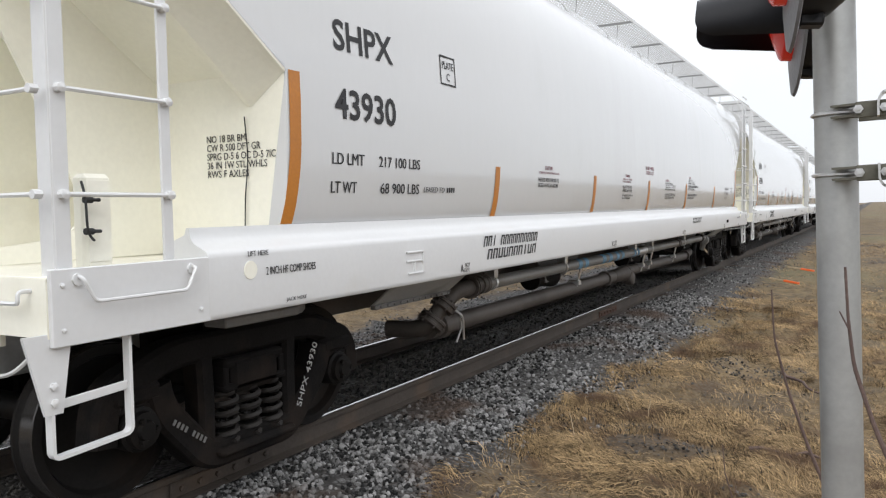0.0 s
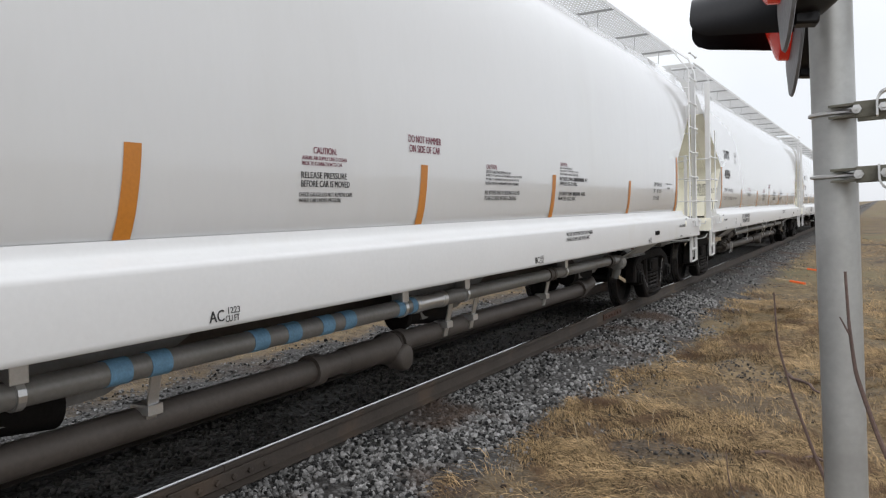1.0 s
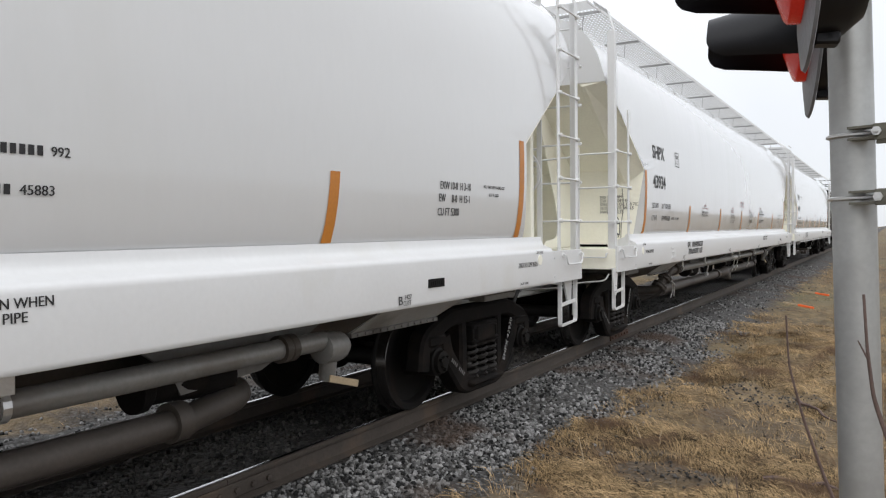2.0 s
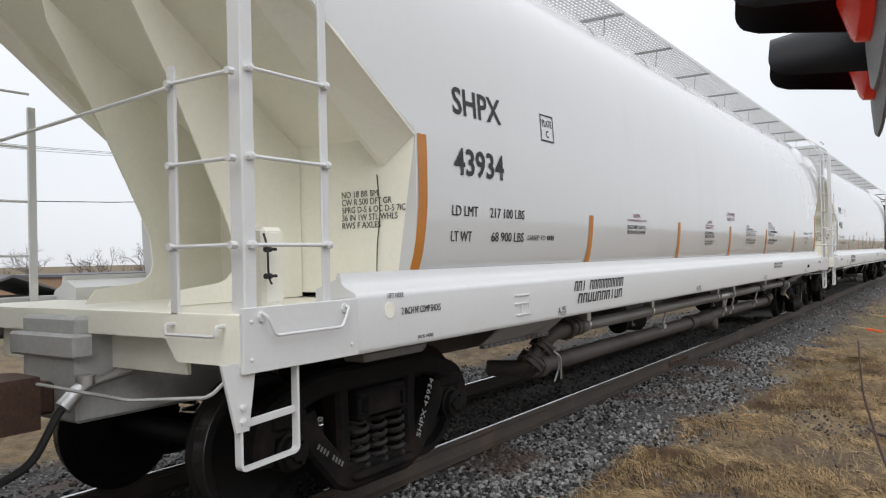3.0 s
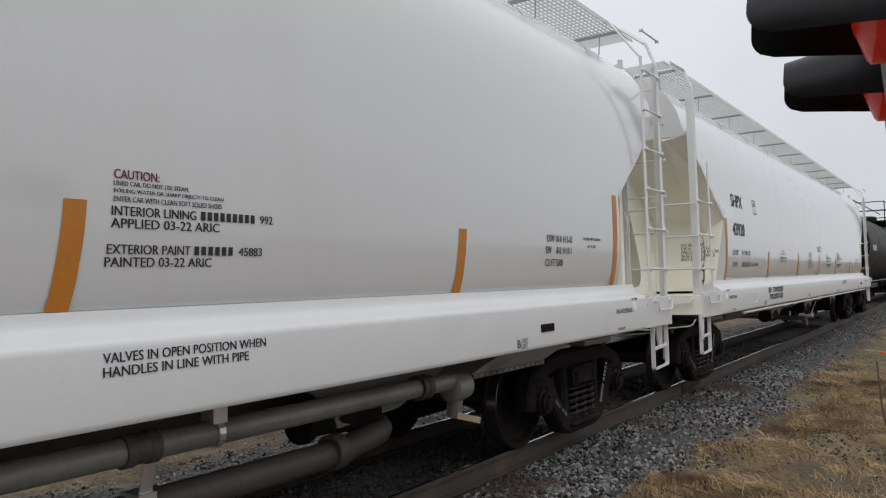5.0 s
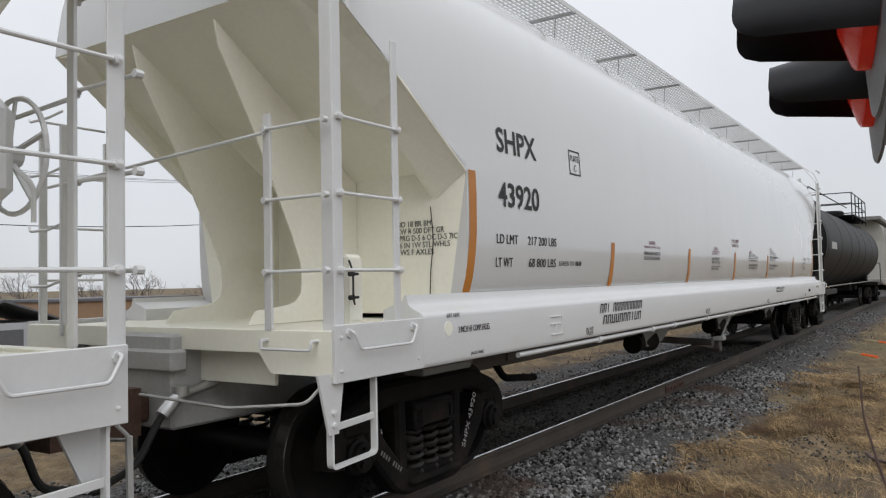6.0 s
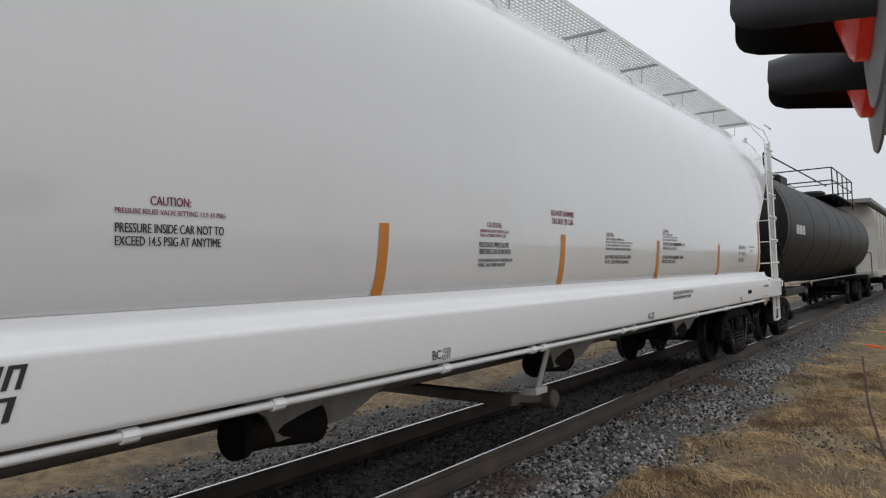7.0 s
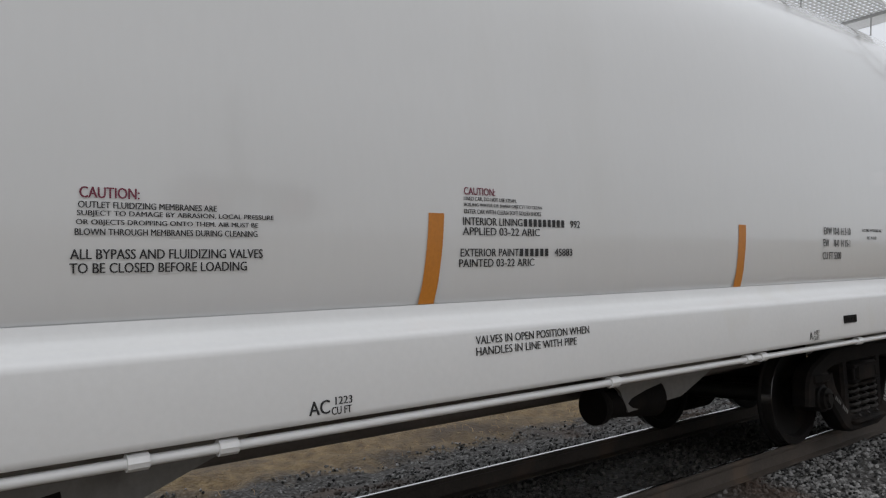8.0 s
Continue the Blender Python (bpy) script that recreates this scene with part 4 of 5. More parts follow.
        for u in (0.2, 4.65):
            lathe(bm, [(u - 0.05, 0.0), (u - 0.05, 0.115), (u + 0.05, 0.115), (u + 0.05, 0.0)], "y", 18, at=(1.06, 0, 0.56))
        tube(bm, bent([(1.06, 4.7, 0.55), (1.06, 5.2, 0.62), (0.5, 5.3, 0.7)], 0.15), 0.085, 14)
        part("lower_pipe", bm, PIPE_DARK, car, "brown-grey discharge pipe low beside the rail", smooth=True)
        bm = lathe(bmesh.new(), [(-0.16, 0.07), (-0.14, 0.105), (-0.02, 0.11), (0.05, 0.1), (0.1, 0.07), (0.12, 0.0)], "y", 18, at=(px, 5.86, 0.84))
        tube(bm, [(px, 5.8, 0.8), (1.2, 5.84, 0.62)], 0.06, 12)
        part("pipe_end_valve", bm, PIPE, car, "rounded grey end valve of the air line", smooth=True)
        bm = bar(bmesh.new(), (1.27, 5.78, 0.63), (1.27, 6.1, 0.54), 0.05, 0.012, 0.003, up=(1, 0, 0))
        part("valve_handle", bm, WOODPALE, car, "pale yellow flat valve handle")
        for u in (-5.2, -3.2, -0.05, 1.0, 3.55):
            bm = bmesh.new()
            box(bm, (px - 0.05, u - 0.045, pz + 0.05), (px + 0.06, u + 0.045, 1.085), 0.004)
            lathe(bm, [(-0.02, pr), (-0.02, pr + 0.012), (0.02, pr + 0.012), (0.02, pr)], "y", 16, at=(px, u, pz))
            part("pipe_hanger", bm, CLAMP, car)
        for u in (-2.4, 0.85, 1.35, 3.2):
            bm = bar(bmesh.new(), (1.22, u, 0.86), (1.14, u, 0.52), 0.07, 0.016, 0.003, up=(1, 0, 0))
            box(bm, (1.05, u - 0.05, 0.6), (1.2, u + 0.05, 0.66), 0.004)
            part("pipe_strap", bm, CLAMP, car)
    else:
        part("slope_plate", bar(bmesh.new(), (1.15, -7.3, 1.0), (1.15, -3.95, 1.0), 0.02, 0.17), PIPE_DARK, car)
        bm = tube(bmesh.new(), [(1.585, -7.9, 1.04), (1.585, 8.3, 1.035)], 0.022, 10)
        rail = part("sill_pipe", bm, SILL, car, "thin white pipe along the sill", smooth=True)
        for u in (-6.2, -4.6, -3.75, -2.2, -0.9, -0.7, 1.15, 1.5, 3.9, 5.4, 5.6, 7.2):
            part("pipe_coupling", lathe(bmesh.new(), [(-0.04, 0.02), (-0.04, 0.034), (0.04, 0.034), (0.04, 0.02)], "y", 10, at=(1.585, u, 1.038)), SILL, rail)
        bm = bar(bmesh.new(), (1.5, -0.38, 1.08), (1.31, -0.3, 0.62), 0.1, 0.016, 0.003, up=(1, 0, 0))
        box(bm, (1.2, -0.42, 0.58), (1.36, -0.2, 0.64), 0.004)
        part("strut", bm, PALE_UNDER, car, "pale grey flat strut")
        bm = bar(bmesh.new(), (-0.9, -0.4, 0.62), (1.25, -0.6, 0.56), 0.12, 0.1, 0.01)
        lathe(bm, [(0.85, 0.0), (0.85, 0.1), (1.08, 0.1), (1.1, 0.08), (1.1, 0.0)], "x", 16, at=(0, 0.5, 0.4))
        bar(bm, (0.9, -0.5, 0.55), (0.95, 0.5, 0.41), 0.1, 0.1, 0.01)
        part("outlet_valve", bm, PIPE_DARK, car)
        bm = tube(bmesh.new(), bent([(0.5, -6.6, 0.98), (0.5, -6.2, 0.6), (0.45, -5.4, 0.52)], 0.1), 0.04, 8)
        part("brake_linkage", bm, CAST, car)
    # writing on the body
    lettering("SHPX", -8.035, 2.68, 0.705, 0.205, car, thick=0.02)
    lettering(number, -8.055, 2.232, 0.725, 0.205, car, thick=0.02)
    lettering("LD LMT", -8.09, 1.937, 0.355, 0.075, car)
    lettering(load + " LBS", -7.555, 1.937, 0.56, 0.075, car)
    lettering("LT WT", -8.10, 1.75, 0.28, 0.075, car)
    lettering(light + " LBS", -7.53, 1.75, 0.53, 0.075, car)
    lettering("LEASED TO", -6.93, 1.765, 0.33, 0.042, car, italic=0.15)
    stroke_bars([(-6.56 + i * 0.036, 1.765, -6.56 + i * 0.036 + 0.024, 1.807) for i in range(4)], car)
    bm = bmesh.new()
    for u0, z0, u1, z1 in ((-6.63, 2.868, -6.375, 2.882), (-6.63, 2.642, -6.375, 2.656), (-6.63, 2.642, -6.616, 2.882), (-6.389, 2.642, -6.375, 2.882)):
        n = 5
        zs = np.linspace(z0, z1, n)
        for a, b in zip(zs, zs[1:]):
            bm.faces.new([bm.verts.new((side_x(z) + 0.004, u, z)) for u, z in ((u0, a), (u1, a), (u1, b), (u0, b))])
    part("plate_frame", bm, INK, car)
    lettering("PLATE", -6.595, 2.775, 0.185, 0.06, car)
    lettering("C", -6.53, 2.68, 0.055, 0.062, car)
    # caution notices
    lettering("CAUTION:", -4.42, 2.035, 0.22, 0.042, car, RED_INK)
    lettering("PRESSURE RELIEF VALVE SETTING 13.5-15 PSIG", -4.60, 1.992, 0.6, 0.024, car, RED_INK)
    lettering("PRESSURE INSIDE CAR NOT TO", -4.60, 1.908, 0.59, 0.042, car)
    lettering("EXCEED 14.5 PSIG AT ANYTIME", -4.60, 1.85, 0.57, 0.042, car)
    lettering("CAUTION:", -1.37, 2.04, 0.23, 0.042, car, RED_INK)
    lettering("ASSURE AIR SUPPLY LINE IS CLEAN", -1.48, 2.0, 0.45, 0.024, car, RED_INK)
    lettering("PRIOR TO CONNECTION TO CAR", -1.48, 1.965, 0.4, 0.024, car, RED_INK)
    lettering("RELEASE PRESSURE", -1.49, 1.885, 0.46, 0.04, car)
    lettering("BEFORE CAR IS MOVED", -1.49, 1.832, 0.49, 0.04, car)
    lettering("CHECK GAUGES DO NOT REMOVE CAPS", -1.51, 1.772, 0.54, 0.026, car)
    lettering("WHILE CAR UNDER PRESSURE", -1.51, 1.736, 0.42, 0.026, car)
    lettering("DO NOT HAMMER", -0.29, 2.185, 0.485, 0.055, car, RED_INK)
    lettering("ON SIDE OF CAR", -0.28, 2.112, 0.46, 0.055, car, RED_INK)
    lettering("CAUTION:", 1.045, 2.03, 0.215, 0.042, car, RED_INK)
    for i, (line, w) in enumerate((("OUTLET FLUIDIZING MEMBRANES ARE", 0.53), ("SUBJECT TO DAMAGE BY ABRASION, LOCAL PRESSURE", 0.79),
                                   ("OR OBJECTS DROPPING ONTO THEM. AIR MUST BE", 0.72), ("BLOWN THROUGH MEMBRANES DURING CLEANING", 0.72))):
        lettering(line, 1.04 - i * 0.004, 1.992 - i * 0.034, w, 0.025, car)
    lettering("ALL BYPASS AND FLUIDIZING VALVES", 1.012, 1.80, 0.76, 0.038, car)
    lettering("TO BE CLOSED BEFORE LOADING", 1.01, 1.748, 0.69, 0.038, car)
    lettering("CAUTION:", 2.895, 2.125, 0.22, 0.04, car, RED_INK)
    for i, (line, w) in enumerate((("LINED CAR, DO NOT USE STEAM,", 0.38), ("BOILING WATER OR SHARP OBJECTS TO CLEAN", 0.58), ("ENTER CAR WITH CLEAN SOFT SOLED SHOES", 0.57))):
        lettering(line, 2.893, 2.092 - i * 0.033, w, 0.023, car)
    lettering("INTERIOR LINING", 2.884, 1.965, 0.43, 0.042, car)
    stroke_bars([(3.277 + i * 0.038, 1.96, 3.277 + i * 0.038 + 0.026, 2.002) for i in range(9)], car)
    lettering("992", 3.70, 1.965, 0.085, 0.042, car)
    lettering("APPLIED 03-22 ARIC", 2.88, 1.912, 0.57, 0.042, car)
    lettering("EXTERIOR PAINT", 2.864, 1.80, 0.42, 0.042, car)
    stroke_bars([(3.242 + i * 0.04, 1.795, 3.242 + i * 0.04 + 0.027, 1.837) for i in range(6)], car)
    lettering("45883", 3.565, 1.80, 0.15, 0.042, car)
    lettering("PAINTED 03-22 ARIC", 2.855, 1.745, 0.55, 0.042, car)
    lettering("EXW 10-8  H 3-10", 6.835, 1.965, 0.5, 0.062, car)
    lettering("EW", 6.82, 1.865, 0.1, 0.062, car)
    lettering("8-0  H 15-1", 7.02, 1.862, 0.3, 0.062, car)
    lettering("CU FT 5300", 6.805, 1.755, 0.34, 0.062, car)
    lettering("RULE 88B2 MRP 03-2003 ARIC", 7.575, 2.0, 0.42, 0.026, car)
    lettering("BLT 01-2003", 7.68, 1.93, 0.19, 0.028, car)
    # writing on the sill
    lettering("LIFT HERE", -8.99, 1.395, 0.16, 0.028, car, surf=flat)
    lettering("2 INCH HF COMP SHOES", -8.85, 1.283, 0.43, 0.045, car, surf=flat)
    lettering("JACK HERE", -8.69, 1.11, 0.18, 0.028, car, surf=flat)
    lettering("LIFT HERE", 8.51, 1.395, 0.16, 0.028, car, surf=flat)
    lettering("2 INCH HF COMP SHOES", 8.09, 1.278, 0.43, 0.045, car, surf=flat)
    lettering("JACK HERE", 8.13, 1.112, 0.18, 0.028, car, surf=flat)
    decal = 0.14 if number == "43930" else 0.0
    stroke_bars(brand_strokes(-6.27 + decal, -5.05 + decal, 1.30, 1.39, "221 2222222222", 0.35), car, surf=flat, name="wordmark", slant=0.35)
    stroke_bars(brand_strokes(-6.20 + decal, -5.09 + decal, 1.185, 1.275, "2233222132", 0.35), car, surf=flat, name="wordmark", slant=0.35)
    for u, first, cap in ((-6.61 + decal * 0.4, side_mark, "1427"), (-2.40 + 0.0, "A" + "C" if side_mark == "A" else "BC", "1223"), (1.835 if side_mark == "A" else 1.845, "BC" if side_mark == "A" else "AC", "1223"), (6.1 if side_mark == "A" else 6.25, "B" if side_mark == "A" else "A", "1427")):
        w = 0.05 * len(first)
        lettering(first, u, 1.115, w, 0.06, car, surf=flat)
        lettering(cap, u + w + 0.03, 1.148, 0.085, 0.034, car, surf=flat)
        lettering("CU FT", u + w + 0.01, 1.106, 0.1, 0.034, car, surf=flat)
    vu = 2.795 if side_mark == "B" else 2.71
    lettering("VALVES IN OPEN POSITION WHEN", vu, 1.345, 0.86, 0.042, car, surf=flat)
    lettering("HANDLES IN LINE WITH PIPE", vu, 1.288, 0.75, 0.042, car, surf=flat)
    for u in (-8.97, 8.6):
        part("lift_mark", lathe(bmesh.new(), [(-0.002, 0.0), (-0.002, 0.05), (0.004, 0.05), (0.004, 0.0)], "x", 18, at=(1.627, u, 1.335 if u > 0 else 1.32)), BOUNCE_CREAM, car)
    pu = 6.86 if side_mark == "B" else 6.50
    bm = box(bmesh.new(), (1.625, pu, 1.208), (1.636, pu + 0.23, 1.272), 0.003)
    for i in range(6):
        box(bm, (1.636, pu + 0.03 + i * 0.03, 1.226), (1.64, pu + 0.045 + i * 0.03, 1.254))
    part("data_plate", bm, CAST, car, "small dark data plate")
    bm = bmesh.new()
    for a, b in (((-7.38, 1.32), (-7.14, 1.32)), ((-7.38, 1.255), (-7.16, 1.255)), ((-7.15, 1.32), (-7.15, 1.17)), ((-7.27, 1.25), (-7.27, 1.18)), ((-7.36, 1.165), (-7.14, 1.165))):
        bar(bm, (1.63, *a), (1.63, *b), 0.012, 0.014, 0.002, up=(1, 0, 0))
    part("card_holder", bm, SILL, car)
    # writing on the end wall beside the ladder
    for i, (line, w) in enumerate((("NO 18 BR BM", 0.33), ("CW R 500 DFT GR", 0.45), ("SPRG D-5 6 OC D-5 7IC", 0.57), ("36 IN 1W STL WHLS", 0.5), ("RWS F AXLES", 0.35))):
        lettering(line, 0.865, 2.075 - i * 0.055, w, 0.044, car, frame_=lambda a, b: (a, -U_WALL - 0.006, b))
    for s in (-1,):
        lettering("SHPX", 0.15, 4.0, 0.4, 0.13, car, frame_=lambda a, b: (a, -U_END - 0.006, b))
        lettering(number, 0.15, 3.78, 0.42, 0.13, car, frame_=lambda a, b: (a, -U_END - 0.006, b))
    return car


def side_top(x):
    """Height of the roof at half width x."""
    for (x0, z0), (x1, z1) in zip(PROFILE[6:], PROFILE[7:]):
        if x1 <= x <= x0:
            return z0 + (z1 - z0) * (x0 - x) / max(x0 - x1, 1e-6)
    return 4.5


def tank_car():
    car = thing("tank_car", "black steel tank car with a railed top platform", "freight car")
    R, zc, u0, u1 = 1.47, 2.62, -9.3, 9.9
    bm = lathe(bmesh.new(), [(u0 - 0.45, 0.0), (u0 - 0.42, 0.45), (u0 - 0.32, 0.9), (u0 - 0.15, 1.25), (u0, R), (u0 + 4, R), ((u0 + u1) / 2, R), (u1 - 4, R), (u1, R), (u1 + 0.15, 1.25), (u1 + 0.32, 0.9), (u1 + 0.42, 0.45), (u1 + 0.45, 0.0)],
               "y", 48, at=(0, 0, zc))
    tank = part("tank", bm, TANK, car, smooth=True)
    for u in (-8.9, -5.5, -2.4, 0.3, 3.0, 6.2, 9.4):
        part("weld_band", lathe(bmesh.new(), [(u - 0.03, R - 0.01), (u - 0.02, R + 0.006), (u + 0.02, R + 0.006), (u + 0.03, R - 0.01)], "y", 48, at=(0, 0, zc)), TANK, tank, smooth=True)
    part("manway", lathe(bmesh.new(), [(4.0, 0.5), (4.42, 0.5), (4.5, 0.4), (4.52, 0.0)], "z", 20, at=(0, 5.0, 0)), TANK, car)
    part("valve_housing", box(bmesh.new(), (-0.35, -3.4, 4.0), (0.35, -2.2, 4.4), 0.06), TANK, car)
    bm = bmesh.new()
    for x in (-1.1, 1.1):
        for z in (4.6, 5.05):
            tube(bm, [(x, 2.0, z), (x, 8.2, z)], 0.022, 6)
        for u in (2.0, 3.5, 5.0, 6.5, 8.2):
            tube(bm, [(x, u, 3.9), (x, u, 5.05)], 0.022, 6)
    for u in (2.0, 8.2):
        for z in (4.6, 5.05):
            tube(bm, [(-1.1, u, z), (1.1, u, z)], 0.022, 6)
    box(bm, (-1.2, 1.9, 4.05), (1.2, 8.3, 4.1))
    tube(bm, bent([(0.9, -8.6, 3.85), (0.9, -8.6, 4.35), (0.9, 2.0, 4.4)], 0.1), 0.02, 6)
    part("platform_rail", bm, TANK, car, "black tubular handrail round the top platform")
    bm = bmesh.new()
    for s, u in ((-1, u0), (1, u1)):
        box(bm, (-1.5, min(u - s * 1.6, u + s * 0.9), 1.0), (1.5, max(u - s * 1.6, u + s * 0.9), 1.16), 0.02)
        box(bm, (-0.35, min(u - s * 2.4, u + s * 1.0), 0.75), (0.35, max(u - s * 2.4, u + s * 1.0), 1.25), 0.02)
        box(bm, (-1.0, u - s * 1.0 - 0.25, 1.15), (1.0, u - s * 1.0 + 0.25, 1.75), 0.05)
        for x in (-1.45, 1.45):
            tube(bm, [(x, u + s * 0.85, 1.1), (x, u + s * 0.85, 2.1)], 0.02, 6)
        tube(bm, [(-1.45, u + s * 0.85, 2.1), (1.45, u + s * 0.85, 2.1)], 0.02, 6)
        bar(bm, (0, u + s * 0.9, 0.86), (0, u + s * 1.5, 0.86), 0.18, 0.2, 0.02)
    part("end_frame", bm, TANK, car)
    bm = tube(bmesh.new(), [(1.5, u0 - 0.4, 1.25), (1.5, u1 + 0.4, 1.25)], 0.02, 6)
    part("side_handrail", bm, UNDER, car)
    bm = bmesh.new()
    for a in range(3):
        box(bm, (1.455, -8.2 + a * 0.42, 2.4), (1.475, -7.85 + a * 0.42, 2.62))
    part("side_marking", bm, STENCIL, car, "pale unreadable marks and tape")
    truck_parts(car, u0 + 0.9, "")
    truck_parts(car, u1 - 0.9, "")
    return car


def grey_hopper():
    car = thing("grey_hopper_car", "weathered grey covered hopper car behind the tank car", "freight car")
    bm = bmesh.new()
    sec = [(1.3, 1.1), (1.6, 1.1), (1.6, 1.25), (1.55, 1.3), (1.6, 2.4), (1.58, 3.4), (1.5, 4.0), (1.3, 4.3), (0.8, 4.5), (0, 4.55)]
    full = sec + [(-x, z) for x, z in sec[-2::-1]]
    rows = [[bm.verts.new((x, u, z)) for x, z in full] for u in (-8.2, -4, 0, 4, 8.2)]
    for A, B in zip(rows, rows[1:]):
        for i in range(len(full) - 1):
            bm.faces.new((A[i], B[i], B[i + 1], A[i + 1]))
    bm.faces.new(rows[0])
    bm.faces.new(rows[-1][::-1])
    part("body", bm, GREYCAR, car)
    bm = bmesh.new()
    for k in range(9):
        box(bm, (1.59, -8.0 + k * 2.0 - 0.05, 1.25), (1.64, -8.0 + k * 2.0 + 0.05, 4.0), 0.01)
    part("side_post", bm, GREYCAR, car)
    bm = box(bmesh.new(), (-1.45, -8.9, 4.42), (1.5, 8.9, 4.62), 0.02)
    part("roof_walk", bm, UNDER, car)
    bm = box(bmesh.new(), (-1.62, -9.4, 1.02), (1.62, 9.4, 1.3), 0.02)
    part("side_sill", bm, GREYCAR, car)
    truck_parts(car, -7.4, "")
    truck_parts(car, 7.4, "")
    return car


PITCH, SPEED, FIRST = 21.19, 6.840, 12.031
TRAIN = [(hopper_car("43930", "217 100", "68 900", True, "A"), FIRST),
         (hopper_car("43934", "217 100", "68 900", True, "A"), FIRST + PITCH),
         (hopper_car("43920", "217 200", "68 800", False, "B"), FIRST + 2 * PITCH),
         (tank_car(), FIRST + 3 * PITCH),
         (grey_hopper(), FIRST + 4 * PITCH - 0.4)]


# ---- ground and track ----
def ground_z(x, y):
    """Level bed under the rails, a shoulder that falls away, then gently uneven grass."""
    a = abs(x)
    if a < 1.35:
        base = -0.195
    elif a < 2.4:
        base = -0.195 - 0.17 * (a - 1.35) / 1.05
    else:
        base = -0.365
    if x < -7:
        f = min(1.0, (-7 - x) / 25)
        base -= 2.9 * f * f * (3 - 2 * f)
    bumps = 0.0
    if a > 1.9:
        k = min(1.0, (a - 1.9) / 0.8)
        near = 1.0 if abs(y) < 60 and a < 30 else 0.3
        bumps = k * near * (0.08 * noise.noise((x * 0.9, y * 0.9, 0)) + 0.085 * noise.noise((x * 2.2, y * 2.2, 3.1)) + 0.045 * noise.noise((x * 4.7, y * 4.7, 1.1)))
    if a > 6:
        bumps += 0.12 * noise.noise((x * 0.05, y * 0.05, 7.0)) * min(1, (a - 6) / 20)
    return base + bumps


def spread(lo, fine_lo, fine_hi, hi, step, grow=1.35):
    out = list(np.arange(fine_lo, fine_hi + 1e-6, step))
    s, v = step, fine_hi
    while v < hi:
        s *= grow
        v += s
        out.append(v)
    s, v = step, fine_lo
    while v > lo:
        s *= grow
        v -= s
        out.insert(0, v)
    return out


gx, gy = spread(-2500, -5, 7, 2500, 0.14), spread(-1200, 0.5, 20, 3500, 0.14)
gv = [(x, y, ground_z(x, y)) for y in gy for x in gx]
nx = len(gx)
gf = [(j * nx + i, j * nx + i + 1, (j + 1) * nx + i + 1, (j + 1) * nx + i) for j in range(len(gy) - 1) for i in range(nx - 1)]
gm = bpy.data.meshes.new("ground")
gm.from_pydata(gv, [], gf)
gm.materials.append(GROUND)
gm.polygons.foreach_set("use_smooth", [True] * len(gm.polygons))
tagged(new("ground", gm), "crushed grey stone along the track, dry straw grass beyond", "ground", kind="structure")

RAIL_SEC = [(-0.07, -0.178), (0.07, -0.178), (0.07, -0.168), (0.014, -0.15), (0.009, -0.05), (0.034, -0.036), (0.036, -0.011), (0.029, -0.003), (0.014, 0.0), (-0.02, 0.0), (-0.03, -0.003), (-0.036, -0.011), (-0.034, -0.036), (-0.009, -0.05), (-0.014, -0.15), (-0.07, -0.168)]


def rail_mesh(bm, y0, y1):
    """A flat-bottomed rail with a worn bright crown."""
    n = 16
    rows = [[bm.verts.new((x, y0 + (y1 - y0) * k / n, z)) for x, z in RAIL_SEC] for k in range(n + 1)]
    for A, B in zip(rows, rows[1:]):
        for i in range(len(RAIL_SEC)):
            j = (i + 1) % len(RAIL_SEC)
            f = bm.faces.new((A[i], B[i], B[j], A[j]))
            f.material_index = 1 if i in (8, 9) else 0
    bm.faces.new(rows[0])
    bm.faces.new(rows[-1][::-1])
    return bm


def joint_bar(bm):
    box(bm, (0.014, -0.46, -0.145), (0.036, 0.46, -0.045), 0.008)
    for i in range(6):
        lathe(bm, [(0.036, 0.0), (0.036, 0.022), (0.055, 0.022), (0.06, 0.0)], "x", 6, at=(0, -0.38 + i * 0.152, -0.095))
    return bm


for k, ends in ((1, (-60, 3.65, 12.2, 700)), (-1, (-60, 700))):
    for y0, y1 in zip(ends, ends[1:]):
        r = part("rail", rail_mesh(bmesh.new(), y0 + 0.004, y1 - 0.004), (RAIL_M, SHINY), None, smooth=True)
        r.matrix_basis = pose(k * 0.753, 0, 0)
        tagged(r, "brown steel running rail with a narrow bright worn head", "rail", "rails of the track")
        if y0 > 0:
            j = part("joint_bar", shared("joint_bar_%d" % y0, joint_bar, RUST if y0 > 10 else RAIL_M), RUST, r, "rusty bolted joint bar")
            j.matrix_basis = pose(0, y0, 0)


def scatter_mesh(name, verts0, faces0, places, turns, sizes, mat, smooth=False):
    """Many turned and scaled copies of one small shape in a single mesh."""
    n, m = len(places), len(verts0)
    V = np.einsum("nij,mj->nmi", turns, verts0) * sizes[:, None, None] + places[:, None, :]
    F = (np.asarray(faces0)[None] + (np.arange(n) * m)[:, None, None]).reshape(-1, len(faces0[0]))
    me = bpy.data.meshes.new(name)
    me.from_pydata(V.reshape(-1, 3).tolist(), [], F.tolist())
    me.materials.append(mat)
    return me


